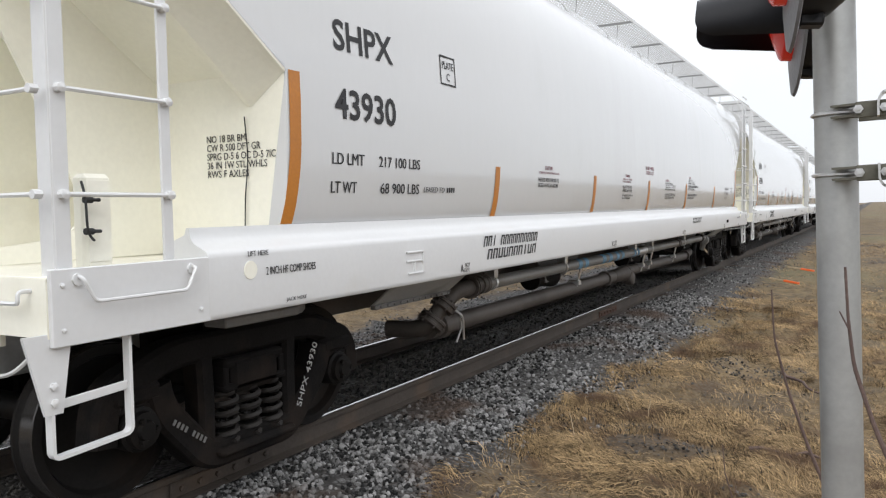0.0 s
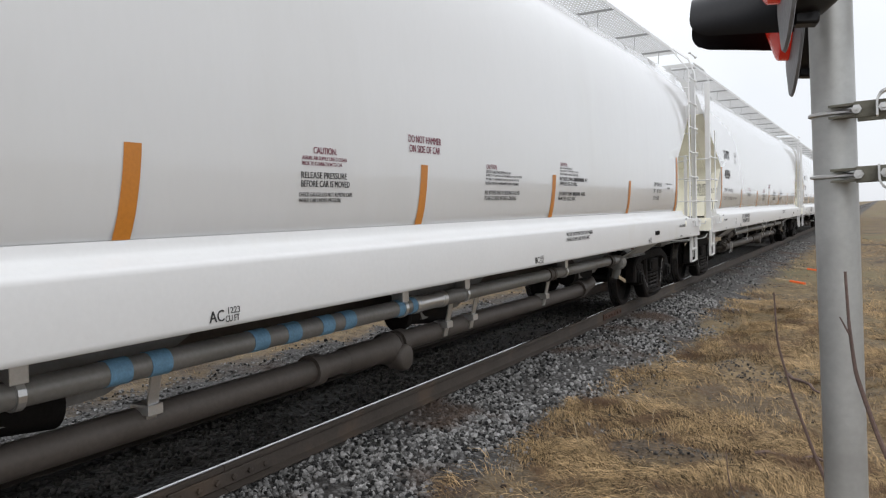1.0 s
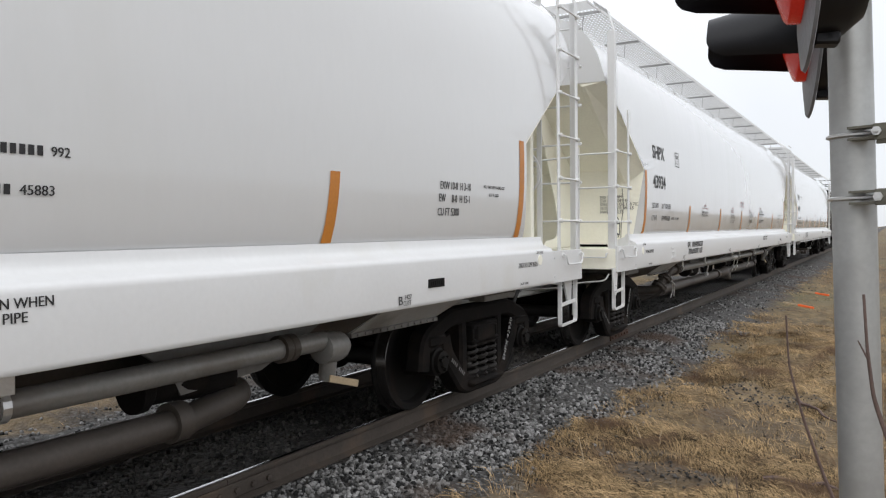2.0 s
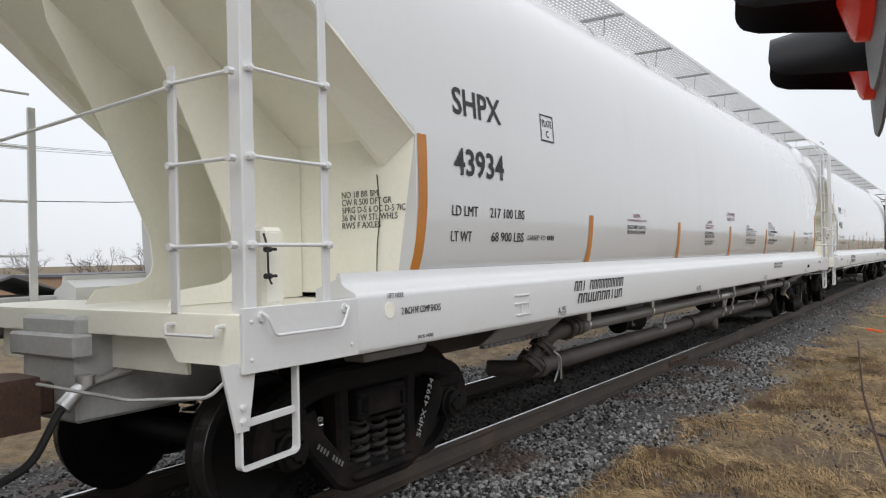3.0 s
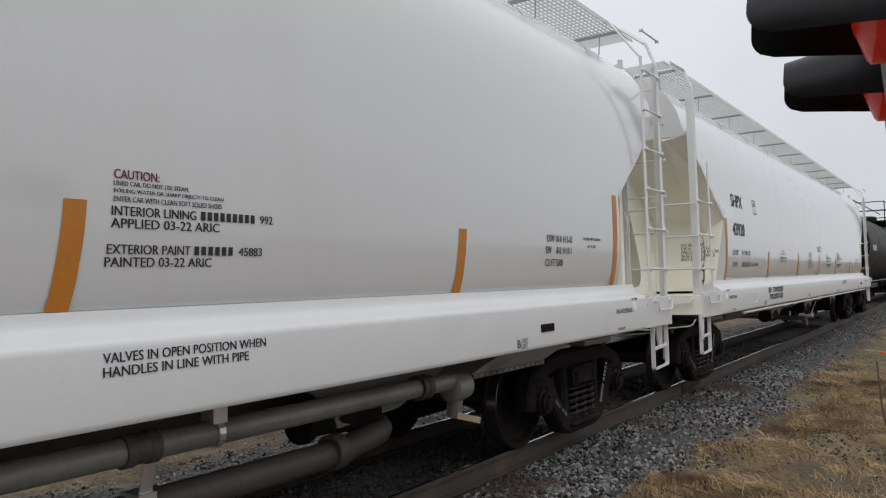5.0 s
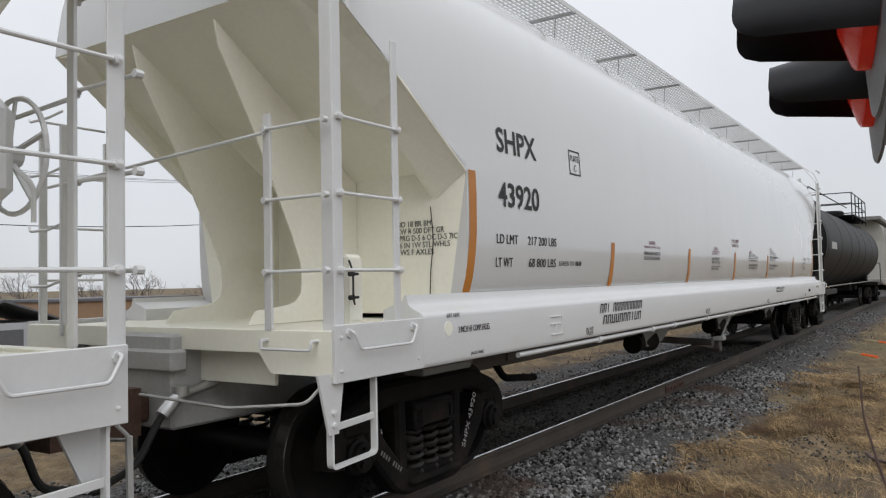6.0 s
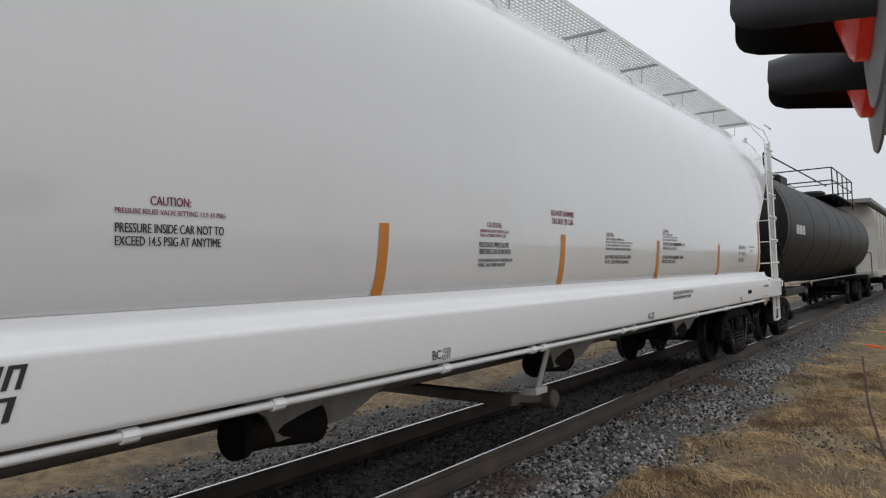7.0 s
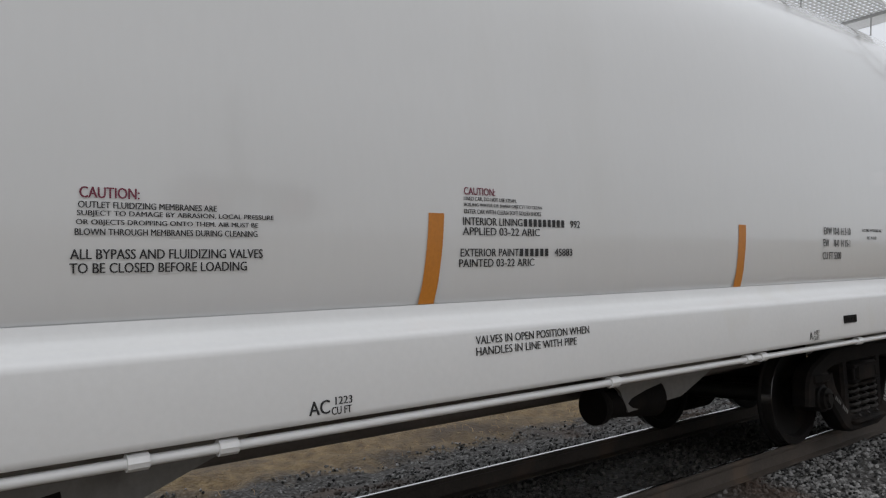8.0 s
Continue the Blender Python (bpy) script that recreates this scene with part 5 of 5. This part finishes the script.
def random_turns(n, rng):
    q = rng.normal(size=(n, 4))
    q /= np.linalg.norm(q, axis=1)[:, None]
    w, x, y, z = q.T
    return np.stack([np.stack([1 - 2 * (y * y + z * z), 2 * (x * y - z * w), 2 * (x * z + y * w)], -1),
                     np.stack([2 * (x * y + z * w), 1 - 2 * (x * x + z * z), 2 * (y * z - x * w)], -1),
                     np.stack([2 * (x * z - y * w), 2 * (y * z + x * w), 1 - 2 * (x * x + y * y)], -1)], 1)


def in_patch(x, y):
    """Spots where the grass has worn away to stones and soil."""
    f = 0.35 * noise.noise((x * 3, y * 3, 6.0))
    return any(((x - cx) / rx) ** 2 + ((y - cy) / ry) ** 2 < 1 + f for cx, cy, rx, ry in ((3.15, 6.15, 0.5, 0.28), (2.7, 6.6, 0.35, 0.2), (3.75, 7.3, 0.16, 0.2), (3.3, 9.6, 0.7, 0.5), (3.9, 5.4, 0.25, 0.2)))


def ballast():
    """Loose crushed stones, thick near the rails and thinning out into the grass."""
    rng = np.random.default_rng(4)
    bm = bmesh.new()
    bmesh.ops.create_icosphere(bm, subdivisions=1, radius=1)
    base = np.array([v.co[:] for v in bm.verts]) * np.array([1, 0.78, 0.62])
    base *= 1 + 0.22 * rng.uniform(-1, 1, (len(base), 1))
    faces = [[v.index for v in f.verts] for f in bm.faces]
    bm.free()
    spots = []
    for x0, x1, y0, y1, count in ((0.83, 2.5, 1.5, 7, 11000), (0.83, 2.5, 7, 16, 10500), (0.83, 2.6, 16, 40, 4000), (-0.68, 0.68, 1.5, 9, 4200), (-0.68, 0.68, 9, 22, 3000),
                                  (-3.3, -0.83, 2, 12, 6500), (-3.3, -0.83, 12, 30, 4000)):
        spots.append(np.stack([rng.uniform(x0, x1, count), rng.uniform(y0, y1, count)], 1))
    spots.append(np.stack([rng.uniform(2.2, 4.2, 3200), rng.uniform(5.1, 10.2, 3200)], 1))
    P = np.concatenate(spots)
    keep = []
    for x, y in P:
        edge = abs(x) * (1.0 if x > 0 else 0.7) + 0.9 * noise.noise((x * 1.1, y * 1.1, 5.0))
        bare = noise.noise((x * 1.7, y * 0.8, 9.0)) < 0.2
        if in_patch(x, y):
            keep.append(rng.uniform() < 0.6)
            continue
        keep.append(rng.uniform() < (1.0 if edge < 1.9 else 0.25 if edge < 2.3 else 0.04) and (bare or rng.uniform() < 0.3))
    P = P[np.array(keep)]
    size = 0.011 + 0.026 * rng.beta(1.5, 3.0, len(P))
    Z = np.array([ground_z(x, y) for x, y in P]) + size * 0.3
    spin = random_turns(len(P), rng)
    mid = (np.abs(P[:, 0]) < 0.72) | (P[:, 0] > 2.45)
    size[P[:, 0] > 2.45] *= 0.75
    for pick, mat, label in ((~mid, STONE, "loose angular grey crushed stone beside the rails"), (mid, DARK_STONE, "dark crushed stone between the rails and in the worn grass")):
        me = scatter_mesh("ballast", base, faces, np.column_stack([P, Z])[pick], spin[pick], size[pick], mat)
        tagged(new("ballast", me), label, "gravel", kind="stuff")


def dry_grass():
    """Matted straw: long thin blades that lie over in combed, swirling tufts."""
    rng = np.random.default_rng(8)
    verts, faces = [], []
    zones = ((1.9, 5.4, 2.6, 9, 60000), (1.9, 6.5, 9, 18, 22000), (1.9, 9, 18, 45, 10000), (-9, -2.8, 3, 30, 9000))
    for x0, x1, y0, y1, count in zones:
        for _ in range(count):
            x, y = rng.uniform(x0, x1), rng.uniform(y0, y1)
            edge = abs(x) * (1.0 if x > 0 else 0.7) + 0.9 * noise.noise((x * 1.1, y * 1.1, 5.0))
            if in_patch(x, y) and rng.uniform() > 0.12 or edge < 2.05 and rng.uniform() > 0.06:
                continue
            thin = noise.noise((x * 0.8, y * 0.55, 2.0))
            if thin < -0.18 and rng.uniform() > 0.15:
                continue
            turn = 2.4 + 2.2 * noise.noise((x * 0.55, y * 0.55, 11.0)) + 2.4 * noise.noise((x * 2.1, y * 2.1, 4.0)) + rng.normal() * 0.55
            far = 1 + max(0, y - 9) * 0.05
            ln, w = rng.uniform(0.06, 0.24) * (0.8 + 0.3 * far), rng.uniform(0.0013, 0.0032) * far
            d = (math.cos(turn), math.sin(turn))
            lift = rng.uniform(0.005, 0.075)
            z0 = ground_z(x, y) - 0.005
            bend = rng.normal() * 0.7
            base = len(verts)
            for k, (f, h) in enumerate(((0, 0), (0.3, 0.9), (0.68, 1.0), (1.0, 0.35))):
                ang = turn + bend * f
                px, py = x + math.cos(ang) * ln * f, y + math.sin(ang) * ln * f
                ww = w * (1 - 0.8 * f)
                verts.append((px - d[1] * ww, py + d[0] * ww, z0 + lift * h))
                verts.append((px + d[1] * ww, py - d[0] * ww, z0 + lift * h + ww * 0.8))
                if k:
                    b = base + 2 * (k - 1)
                    faces.append((b, b + 1, b + 3, b + 2))
    for _ in range(1700):
        cx, cy = rng.uniform(2.1, 5.6), 2.6 + 13 * rng.uniform() ** 1.4
        edge = cx + 0.9 * noise.noise((cx * 1.1, cy * 1.1, 5.0))
        if in_patch(cx, cy) or edge < 2.2 or noise.noise((cx * 0.8, cy * 0.55, 2.0)) < -0.1:
            continue
        turn0 = 2.4 + 2.2 * noise.noise((cx * 0.55, cy * 0.55, 11.0)) + 2.4 * noise.noise((cx * 2.1, cy * 2.1, 4.0)) + rng.normal() * 0.4
        rise, reach = rng.uniform(0.02, 0.1), rng.uniform(0.12, 0.34)
        z0 = ground_z(cx, cy) - 0.01
        for _ in range(56):
            turn = turn0 + rng.normal() * 0.3
            x, y = cx + rng.normal() * 0.06, cy + rng.normal() * 0.06
            ln, w, up = reach * rng.uniform(0.5, 1.1), rng.uniform(0.0011, 0.0025), rise * rng.uniform(0.5, 1.1)
            curl = rng.normal() * 0.5
            base = len(verts)
            for k, (f, h) in enumerate(((0, 0), (0.25, 0.8), (0.6, 1.0), (1.0, 0.15))):
                ang = turn + curl * f
                px, py, ww = x + math.cos(ang) * ln * f, y + math.sin(ang) * ln * f, w * (1 - 0.8 * f)
                verts.append((px - math.sin(turn) * ww, py + math.cos(turn) * ww, z0 + up * h))
                verts.append((px + math.sin(turn) * ww, py - math.cos(turn) * ww, z0 + up * h + ww * 0.8))
                if k:
                    b = base + 2 * (k - 1)
                    faces.append((b, b + 1, b + 3, b + 2))
    me = bpy.data.meshes.new("dry_grass")
    me.from_pydata(verts, [], faces)
    me.materials.append(GRASS)
    tagged(new("dry_grass", me), "flattened dry straw-coloured grass beside the track", "grass", kind="stuff")


ballast()
dry_grass()


def stem_thing(pts, r, label, side=()):
    bm = bmesh.new()
    n = len(pts)
    tube(bm, pts, [r * (1 - 0.6 * i / (n - 1)) for i in range(n)], 6)
    s = part("dead_stem", bm, STEM, None, smooth=True)
    tagged(s, label, "dead plant", "dead stems in the grass")
    for a, b in side:
        part("twig", tube(bmesh.new(), [a, ((Vector(a) + Vector(b)) / 2 + Vector((0.01, 0, 0.01)))[:], b], [r * 0.4, r * 0.35, r * 0.2], 5), STEM, s)
    return s


def wander(p, q, n, amp, seed):
    rng = np.random.default_rng(seed)
    return [tuple(np.array(p) * (1 - k / n) + np.array(q) * (k / n) + (rng.normal(size=3) * amp if 0 < k < n else 0)) for k in range(n + 1)]


stem_thing(bent([(4.42, 4.3, -0.4), (4.388, 4.3, 0.119), (4.285, 4.31, 0.372), (4.189, 4.3, 0.661), (4.124, 4.29, 0.926), (4.109, 4.3, 1.18)], 0.05, 3), 0.011,
           "tall thin brown dead stem leaning in the grass")
stem_thing(bent([(4.72, 2.36, -0.4), (4.70, 2.36, 0.5), (4.628, 2.35, 0.892), (4.576, 2.355, 1.026), (4.529, 2.35, 1.179), (4.514, 2.35, 1.304), (4.505, 2.35, 1.453)], 0.03, 3), 0.009,
           "dark dead stem leaning beside the steel mast", (((4.525, 2.35, 1.2), (4.492, 2.345, 1.33)),))
stem_thing(wander((4.0, 4.0, -0.4), (3.914, 4.0, 0.41), 6, 0.006, 3), 0.006, "short brown dead stem in the grass")
stem_thing(wander((4.03, 4.05, -0.4), (3.975, 4.02, 0.2), 5, 0.006, 9), 0.005, "short brown dead stem in the grass")
stem_thing(wander((3.68, 9.4, -0.3), (4.15, 8.5, -0.31), 6, 0.015, 10), 0.022, "broken dead branch lying on the grass")
stem_thing(wander((3.74, 6.3, -0.3), (4.34, 6.4, -0.31), 6, 0.012, 4), 0.024, "broken dead branch lying on the grass")
for p, q, sd in (((2.62, 7.0, -0.36), (2.5, 7.05, -0.17), 6), ((2.78, 6.95, -0.36), (2.79, 7.0, -0.15), 7), ((2.5, 5.9, -0.36), (2.36, 6.0, -0.08), 8), ((1.95, 5.2, -0.34), (1.9, 5.3, -0.2), 11)):
    stem_thing(wander(p, q, 4, 0.01, sd), 0.005, "short pale dead stalk in the grass").data.materials[0] = WOODPALE
for x, y, yaw in ((2.8, 24.3, 80), (2.72, 20.3, 75)):
    bm = box(bmesh.new(), (-0.05, -0.025, 0.0), (0.32, 0.025, 0.05), 0.005)
    box(bm, (-0.4, -0.018, 0.005), (-0.05, 0.018, 0.04), 0.004, 1)
    s = part("survey_stake", bm, (ORANGE, WOODPALE), None)
    tagged(s, "bright orange painted stake lying on the ground", "stake", "survey stakes")
    s.matrix_basis = pose(x, y, ground_z(x, y) + 0.08, 0, 8, yaw - 90)


# ---- crossing signal ----
def signal_lamp(m):
    """Red flashing lamp: background disc, domed lens, long hood, housing."""
    lamp = thing("crossing_lamp", "black hooded red flashing lamp on the crossing mast", "signal lamp", "lamps of the crossing signal", m)
    # the lamp looks along its own -x
    part("background_disc", lathe(bmesh.new(), [(0.0, 0.0), (-0.004, 0.17), (0.012, 0.25), (0.02, 0.255), (0.022, 0.25), (0.006, 0.17), (0.008, 0.0)], "x", 40), DISC, lamp, "grey round background plate", smooth=True)
    part("lens", lathe(bmesh.new(), [(-0.004, 0.13), (-0.036, 0.13), (-0.046, 0.12), (-0.078, 0.05), (-0.084, 0.036), (-0.086, 0.0)], "x", 28), LENS, lamp, "glowing red glass lens", smooth=True)
    bm = bmesh.new()
    n = 36
    rows = []
    for f in (0.0, 0.2, 0.4, 0.6, 0.8, 1.0):
        row = []
        for inner in (0, 1):
            for k in range(n + 1):
                low = 22 - 4 * f
                a = radians(-low + (180 + 2 * low) * k / n)
                keep = 0.18 - 0.066 * f - 0.005 * inner
                reach = f * (0.332 - 0.065 * (1 - math.sqrt(1 - max(0, 1 - min(k, n - k) / 5) ** 2)))
                row.append(bm.verts.new((-0.005 - reach, math.cos(a) * (keep + 0.018 * f), math.sin(a) * keep - 0.03 * f)))
        rows.append(row)
    w = n + 1
    for A, B in zip(rows, rows[1:]):
        for k in range(n):
            bm.faces.new((A[k], B[k], B[k + 1], A[k + 1]))
            bm.faces.new((A[w + k], A[w + k + 1], B[w + k + 1], B[w + k]))
        for k in (0, n):
            bm.faces.new((A[k], A[w + k], B[w + k], B[k]))
    for k in range(n):
        bm.faces.new((rows[-1][k], rows[-1][w + k], rows[-1][w + k + 1], rows[-1][k + 1]))
    part("hood", bm, HOOD, lamp, "long black sheet metal hood", smooth=True)
    bm = lathe(bmesh.new(), [(0.02, 0.0), (0.02, 0.17), (0.10, 0.16), (0.14, 0.12), (0.15, 0.0)], "x", 28)
    box(bm, (0.03, -0.03, -0.19), (0.09, 0.03, -0.15), 0.006)
    lathe(bm, [(-0.03, 0.0), (-0.03, 0.016), (0.04, 0.016), (0.04, 0.0)], "y", 8, at=(0.06, 0, -0.165))
    part("housing", bm, HOOD, lamp, smooth=True)
    return lamp


MX, MY = 4.517, 2.6
mast = thing("signal_mast", "galvanised steel crossing signal mast with clamped brackets", "signal mast", at=pose(MX, MY, 0, 0.6, -1.47, 0))
part("pole", lathe(bmesh.new(), [(-0.45, 0.0), (-0.45, 0.0592), (3.6, 0.0592), (3.62, 0.04), (3.62, 0.0)], "z", 36), GALV, mast, smooth=True)
part("base_flange", lathe(bmesh.new(), [(-0.42, 0.0), (-0.42, 0.15), (-0.38, 0.15), (-0.37, 0.075), (-0.2, 0.07), (-0.2, 0.0)], "z", 24), GALV, mast, smooth=True)
for z in (1.897, 1.716):
    bm = bmesh.new()
    ring = [(math.cos(a) * 0.0635, math.sin(a) * 0.0635, z) for a in np.linspace(radians(60), radians(300), 17)]
    tube(bm, [(0.1, 0.057, z)] + ring + [(0.1, -0.057, z)], 0.006, 6)
    br = part("clamp", bm, CLAMP, mast, "bright U-bolt clamp", smooth=True)
    bm = bmesh.new()
    for dz, tilt in ((0.016, 0.006), (-0.016, -0.004)):
        plate(bm, [(-0.01, -0.085), (0.075, -0.1), (0.09, -0.05), (0.05, -0.045), (0.0, -0.064)], 0.007, "z", z + dz)
    box(bm, (0.055, -0.1, z - 0.024), (0.145, -0.092, z + 0.022), 0.002)
    part("bracket_arm", bm, OLIVE, br)
    part("bracket_arm", box(bmesh.new(), (0.06, 0.06, z - 0.022), (0.145, 0.068, z + 0.022), 0.002), OLIVE, br)
    bm = bmesh.new()
    for x in (0.062, 0.128):
        lathe(bm, [(-0.113, 0.0), (-0.113, 0.013), (-0.1, 0.014), (-0.1, 0.0)], "y", 6, at=(x, 0, z))
        tube(bm, [(x, -0.128, z), (x, 0.085, z)], 0.0055, 6)
    part("bolt", bm, CLAMP, br)
    up = 1 if z > 1.8 else -1
    bm = bmesh.new()
    line = bent([(0.112, -0.108, z - up * 0.024), (0.112, -0.108, z + up * 0.03), (0.135, -0.108, z + up * 0.048), (0.2, -0.1, z + up * 0.052)], 0.02)
    for a, b in zip(line, line[1:]):
        bar(bm, a, b, 0.006, 0.05, up=(0, 1, 0))
    part("strap", bm, CLAMP, br)
bm = tube(bmesh.new(), [(-0.17, -0.42, 2.42), (-0.17, 0.46, 2.42)], 0.03, 12)
box(bm, (-0.2, -0.09, 2.32), (0.075, 0.09, 2.52), 0.02)
part("crossarm", bm, HOOD, mast, smooth=True)
signal_lamp(pose(4.323, 2.99, 2.268, 0, 4.5, 10))
signal_lamp(pose(4.376, 2.24, 2.292, 0, 4.5, 10))
back = thing("rear_lamp", "pale grey rounded back plate of another lamp", "signal lamp", at=pose(4.78, 2.62, 2.36, 0, 0, 0))
part("background_disc", lathe(bmesh.new(), [(0.0, 0.0), (0.0, 0.2), (0.012, 0.215), (0.024, 0.2), (0.024, 0.0)], "y", 36), SIDING, back, smooth=True)
part("mount", bar(bmesh.new(), (-0.25, 0.01, 0.1), (-0.1, 0.01, 0.1), 0.05, 0.04, 0.004), HOOD, back)


# ---- far side: buildings, trees, pole line ----
def bare_tree(x, y, height, seed, label="bare leafless winter tree with fine grey branches"):
    rng = np.random.default_rng(seed)
    t = thing("bare_tree", label, "tree", "bare trees beyond the track", pose(x, y, ground_z(x, y) - 0.1))
    trunk, twigs = bmesh.new(), bmesh.new()

    def grow(p, d, ln, r, depth):
        mid = p + d * ln * 0.5 + Vector(rng.normal(size=3) * ln * 0.05)
        end = p + d * ln + Vector(rng.normal(size=3) * ln * 0.06)
        tube(trunk if depth < 2 else twigs, [p, mid, end], [r, r * 0.8, r * 0.62], 6 if depth < 2 else 3, caps=False)
        if depth >= 5:
            return
        for _ in range(3 if depth < 3 else 3):
            a = Vector(rng.normal(size=3))
            a = (a - d * a.dot(d)).normalized()
            nd = (d * rng.uniform(0.55, 1.0) + a * rng.uniform(0.35, 0.75) + Vector((0, 0, 0.12))).normalized()
            grow(p + (end - p) * rng.uniform(0.6, 1.0), nd, ln * rng.uniform(0.58, 0.8), r * 0.55, depth + 1)

    grow(Vector((0, 0, 0)), Vector((0, 0, 1)), height * 0.28, height * 0.02, 0)
    part("trunk", trunk, BARK, t)
    part("crown", twigs, TWIG, t)
    return t


def bush_row(x, y0, y1, height, count, seed):
    """A scrubby hedge line of many fine stems."""
    rng = np.random.default_rng(seed)
    bm = bmesh.new()
    for _ in range(count):
        p = Vector((x + rng.normal() * 2.0, rng.uniform(y0, y1), 0))
        p.z = ground_z(p.x, p.y) - 0.05
        h = height * rng.uniform(0.4, 1.0)
        for _ in range(4):
            d = Vector((rng.normal() * 0.35, rng.normal() * 0.35, 1)).normalized()
            q = p + d * h * rng.uniform(0.5, 1)
            tube(bm, [p, (p + q) / 2 + Vector(rng.normal(size=3) * h * 0.06), q], [0.05, 0.035, 0.015], 3, caps=False)
            for _ in range(3):
                s = p.lerp(q, rng.uniform(0.4, 0.9))
                tube(bm, [s, s + Vector((rng.normal() * 0.3, rng.normal() * 0.3, 0.5)) * h * 0.4], [0.02, 0.01], 3, caps=False)
    o = part("scrub", bm, TWIG, None)
    return tagged(o, "leafless brown scrub and far trees along the field", "scrub", kind="stuff")


def shed(name, label, x, y, w, d, h, wall, roof, panels=()):
    b = thing(name, label, "building", at=pose(x, y, ground_z(x, y) - 0.1))
    part("wall", box(bmesh.new(), (-d / 2, -w / 2, 0), (d / 2, w / 2, h), 0.02), wall, b)
    bm = bmesh.new()
    if roof == "flat":
        box(bm, (-d / 2 - 0.2, -w / 2 - 0.2, h), (d / 2 + 0.2, w / 2 + 0.2, h + 0.25), 0.02)
    else:
        plate(bm, [(-w / 2 - 0.4, h - 0.1), (0, h + 1.6), (w / 2 + 0.4, h - 0.1), (w / 2 + 0.4, h), (0, h + 1.8), (-w / 2 - 0.4, h)], d + 0.8, "x", 0)
    part("roof", bm, ROOFING, b)
    for a0, z0, a1, z1, m, nm in panels:
        part(nm, box(bmesh.new(), (d / 2 - 0.02, a0, z0), (d / 2 + 0.05, a1, z1), 0.01), m, b)
    return b


shed("store_building", "low tan commercial building with a dark blue sign panel", -62, 41.5, 13, 12, 4.0, BRICK, "flat",
     ((-6.2, 1.2, -1.0, 2.6, NAVY, "sign_panel"), (-5.9, 1.9, -5.3, 2.4, SIDING, "sign_mark"), (-0.4, 0.3, 0.9, 2.4, GLASS, "door"), (1.6, 0.8, 4.6, 2.2, GLASS, "window")))
shed("garage_building", "low pale grey house with a dark roof", -58, 29.0, 9, 8, 2.6, SIDING, "gable",
     ((-3.5, 0.9, -2.0, 2.0, GLASS, "window"), (-1.0, 0.1, 1.6, 2.1, ROOFING, "garage_door"), (2.4, 0.9, 3.6, 2.0, GLASS, "window")))
shed("house", "far grey house with a dark gable roof", -70, 16.0, 10, 9, 2.8, SIDING, "gable", ((-3.2, 0.9, -1.8, 2.0, GLASS, "window"), (1.6, 0.9, 3.0, 2.0, GLASS, "window")))
for i, (x, y, h) in enumerate(((-72, 47, 10), (-75, 55, 10), (-78, 40, 8.5), (-70, 62, 9), (-80, 26, 8), (-76, 70, 10), (-95, 95, 11), (-74, 51, 9), (-79, 44, 9.5))):
    bare_tree(x, y, h, 20 + i)
bush_row(-76, 34, 80, 4.5, 260, 40)
bush_row(-120, 80, 420, 7, 300, 41)
bush_row(160, 250, 700, 7, 260, 42)
for i, (x, y) in enumerate(((-44, 40.5), (-44, 2.0), (-44, 82))):
    p = thing("utility_pole", "weathered wooden utility pole with a crossarm", "utility pole", "poles of the wire line", pose(x, y, -0.45, 0, 1.5 if i == 0 else 0, 0))
    part("pole", tube(bmesh.new(), [(0, 0, -4.1), (0, 0, 11)], [0.17, 0.11], 10), WOOD, p, smooth=True)
    part("crossarm", box(bmesh.new(), (-1.1, -0.06, 10.2), (1.1, 0.06, 10.33)), WOOD, p)
for k, (dx, z) in enumerate(((-0.9, 9.95), (0.0, 9.98), (0.9, 9.95), (0.1, 6.6))):
    pts = []
    for y0, y1 in ((2.0, 40.5), (40.5, 82.0)):
        pts += [(-44 + dx, y0 + (y1 - y0) * f / 8, z - 0.9 * 4 * (f / 8) * (1 - f / 8)) for f in range(8 + (y1 > 50))]
    w = part("overhead_wire", tube(bmesh.new(), pts, 0.014 if k < 3 else 0.03, 5), RUBBER, None)
    tagged(w, "thin black overhead wire strung between poles", "wire", "overhead wires")


def motions():
    """The whole train rolls towards -y at a steady speed, and its wheels turn with it."""
    times = [k * 2 / FPS for k in range(121)]
    for car, y in TRAIN:
        walk(car, [(t, pose(0, y - SPEED * t, 0)) for t in times[::4]])
        for o in car.children_recursive:
            if "turns" in o:
                at = o.matrix_basis.translation.copy()
                walk(o, [(t, pose(at.x, at.y, at.z, math.degrees(SPEED * t / 0.457))) for t in times])


motions()
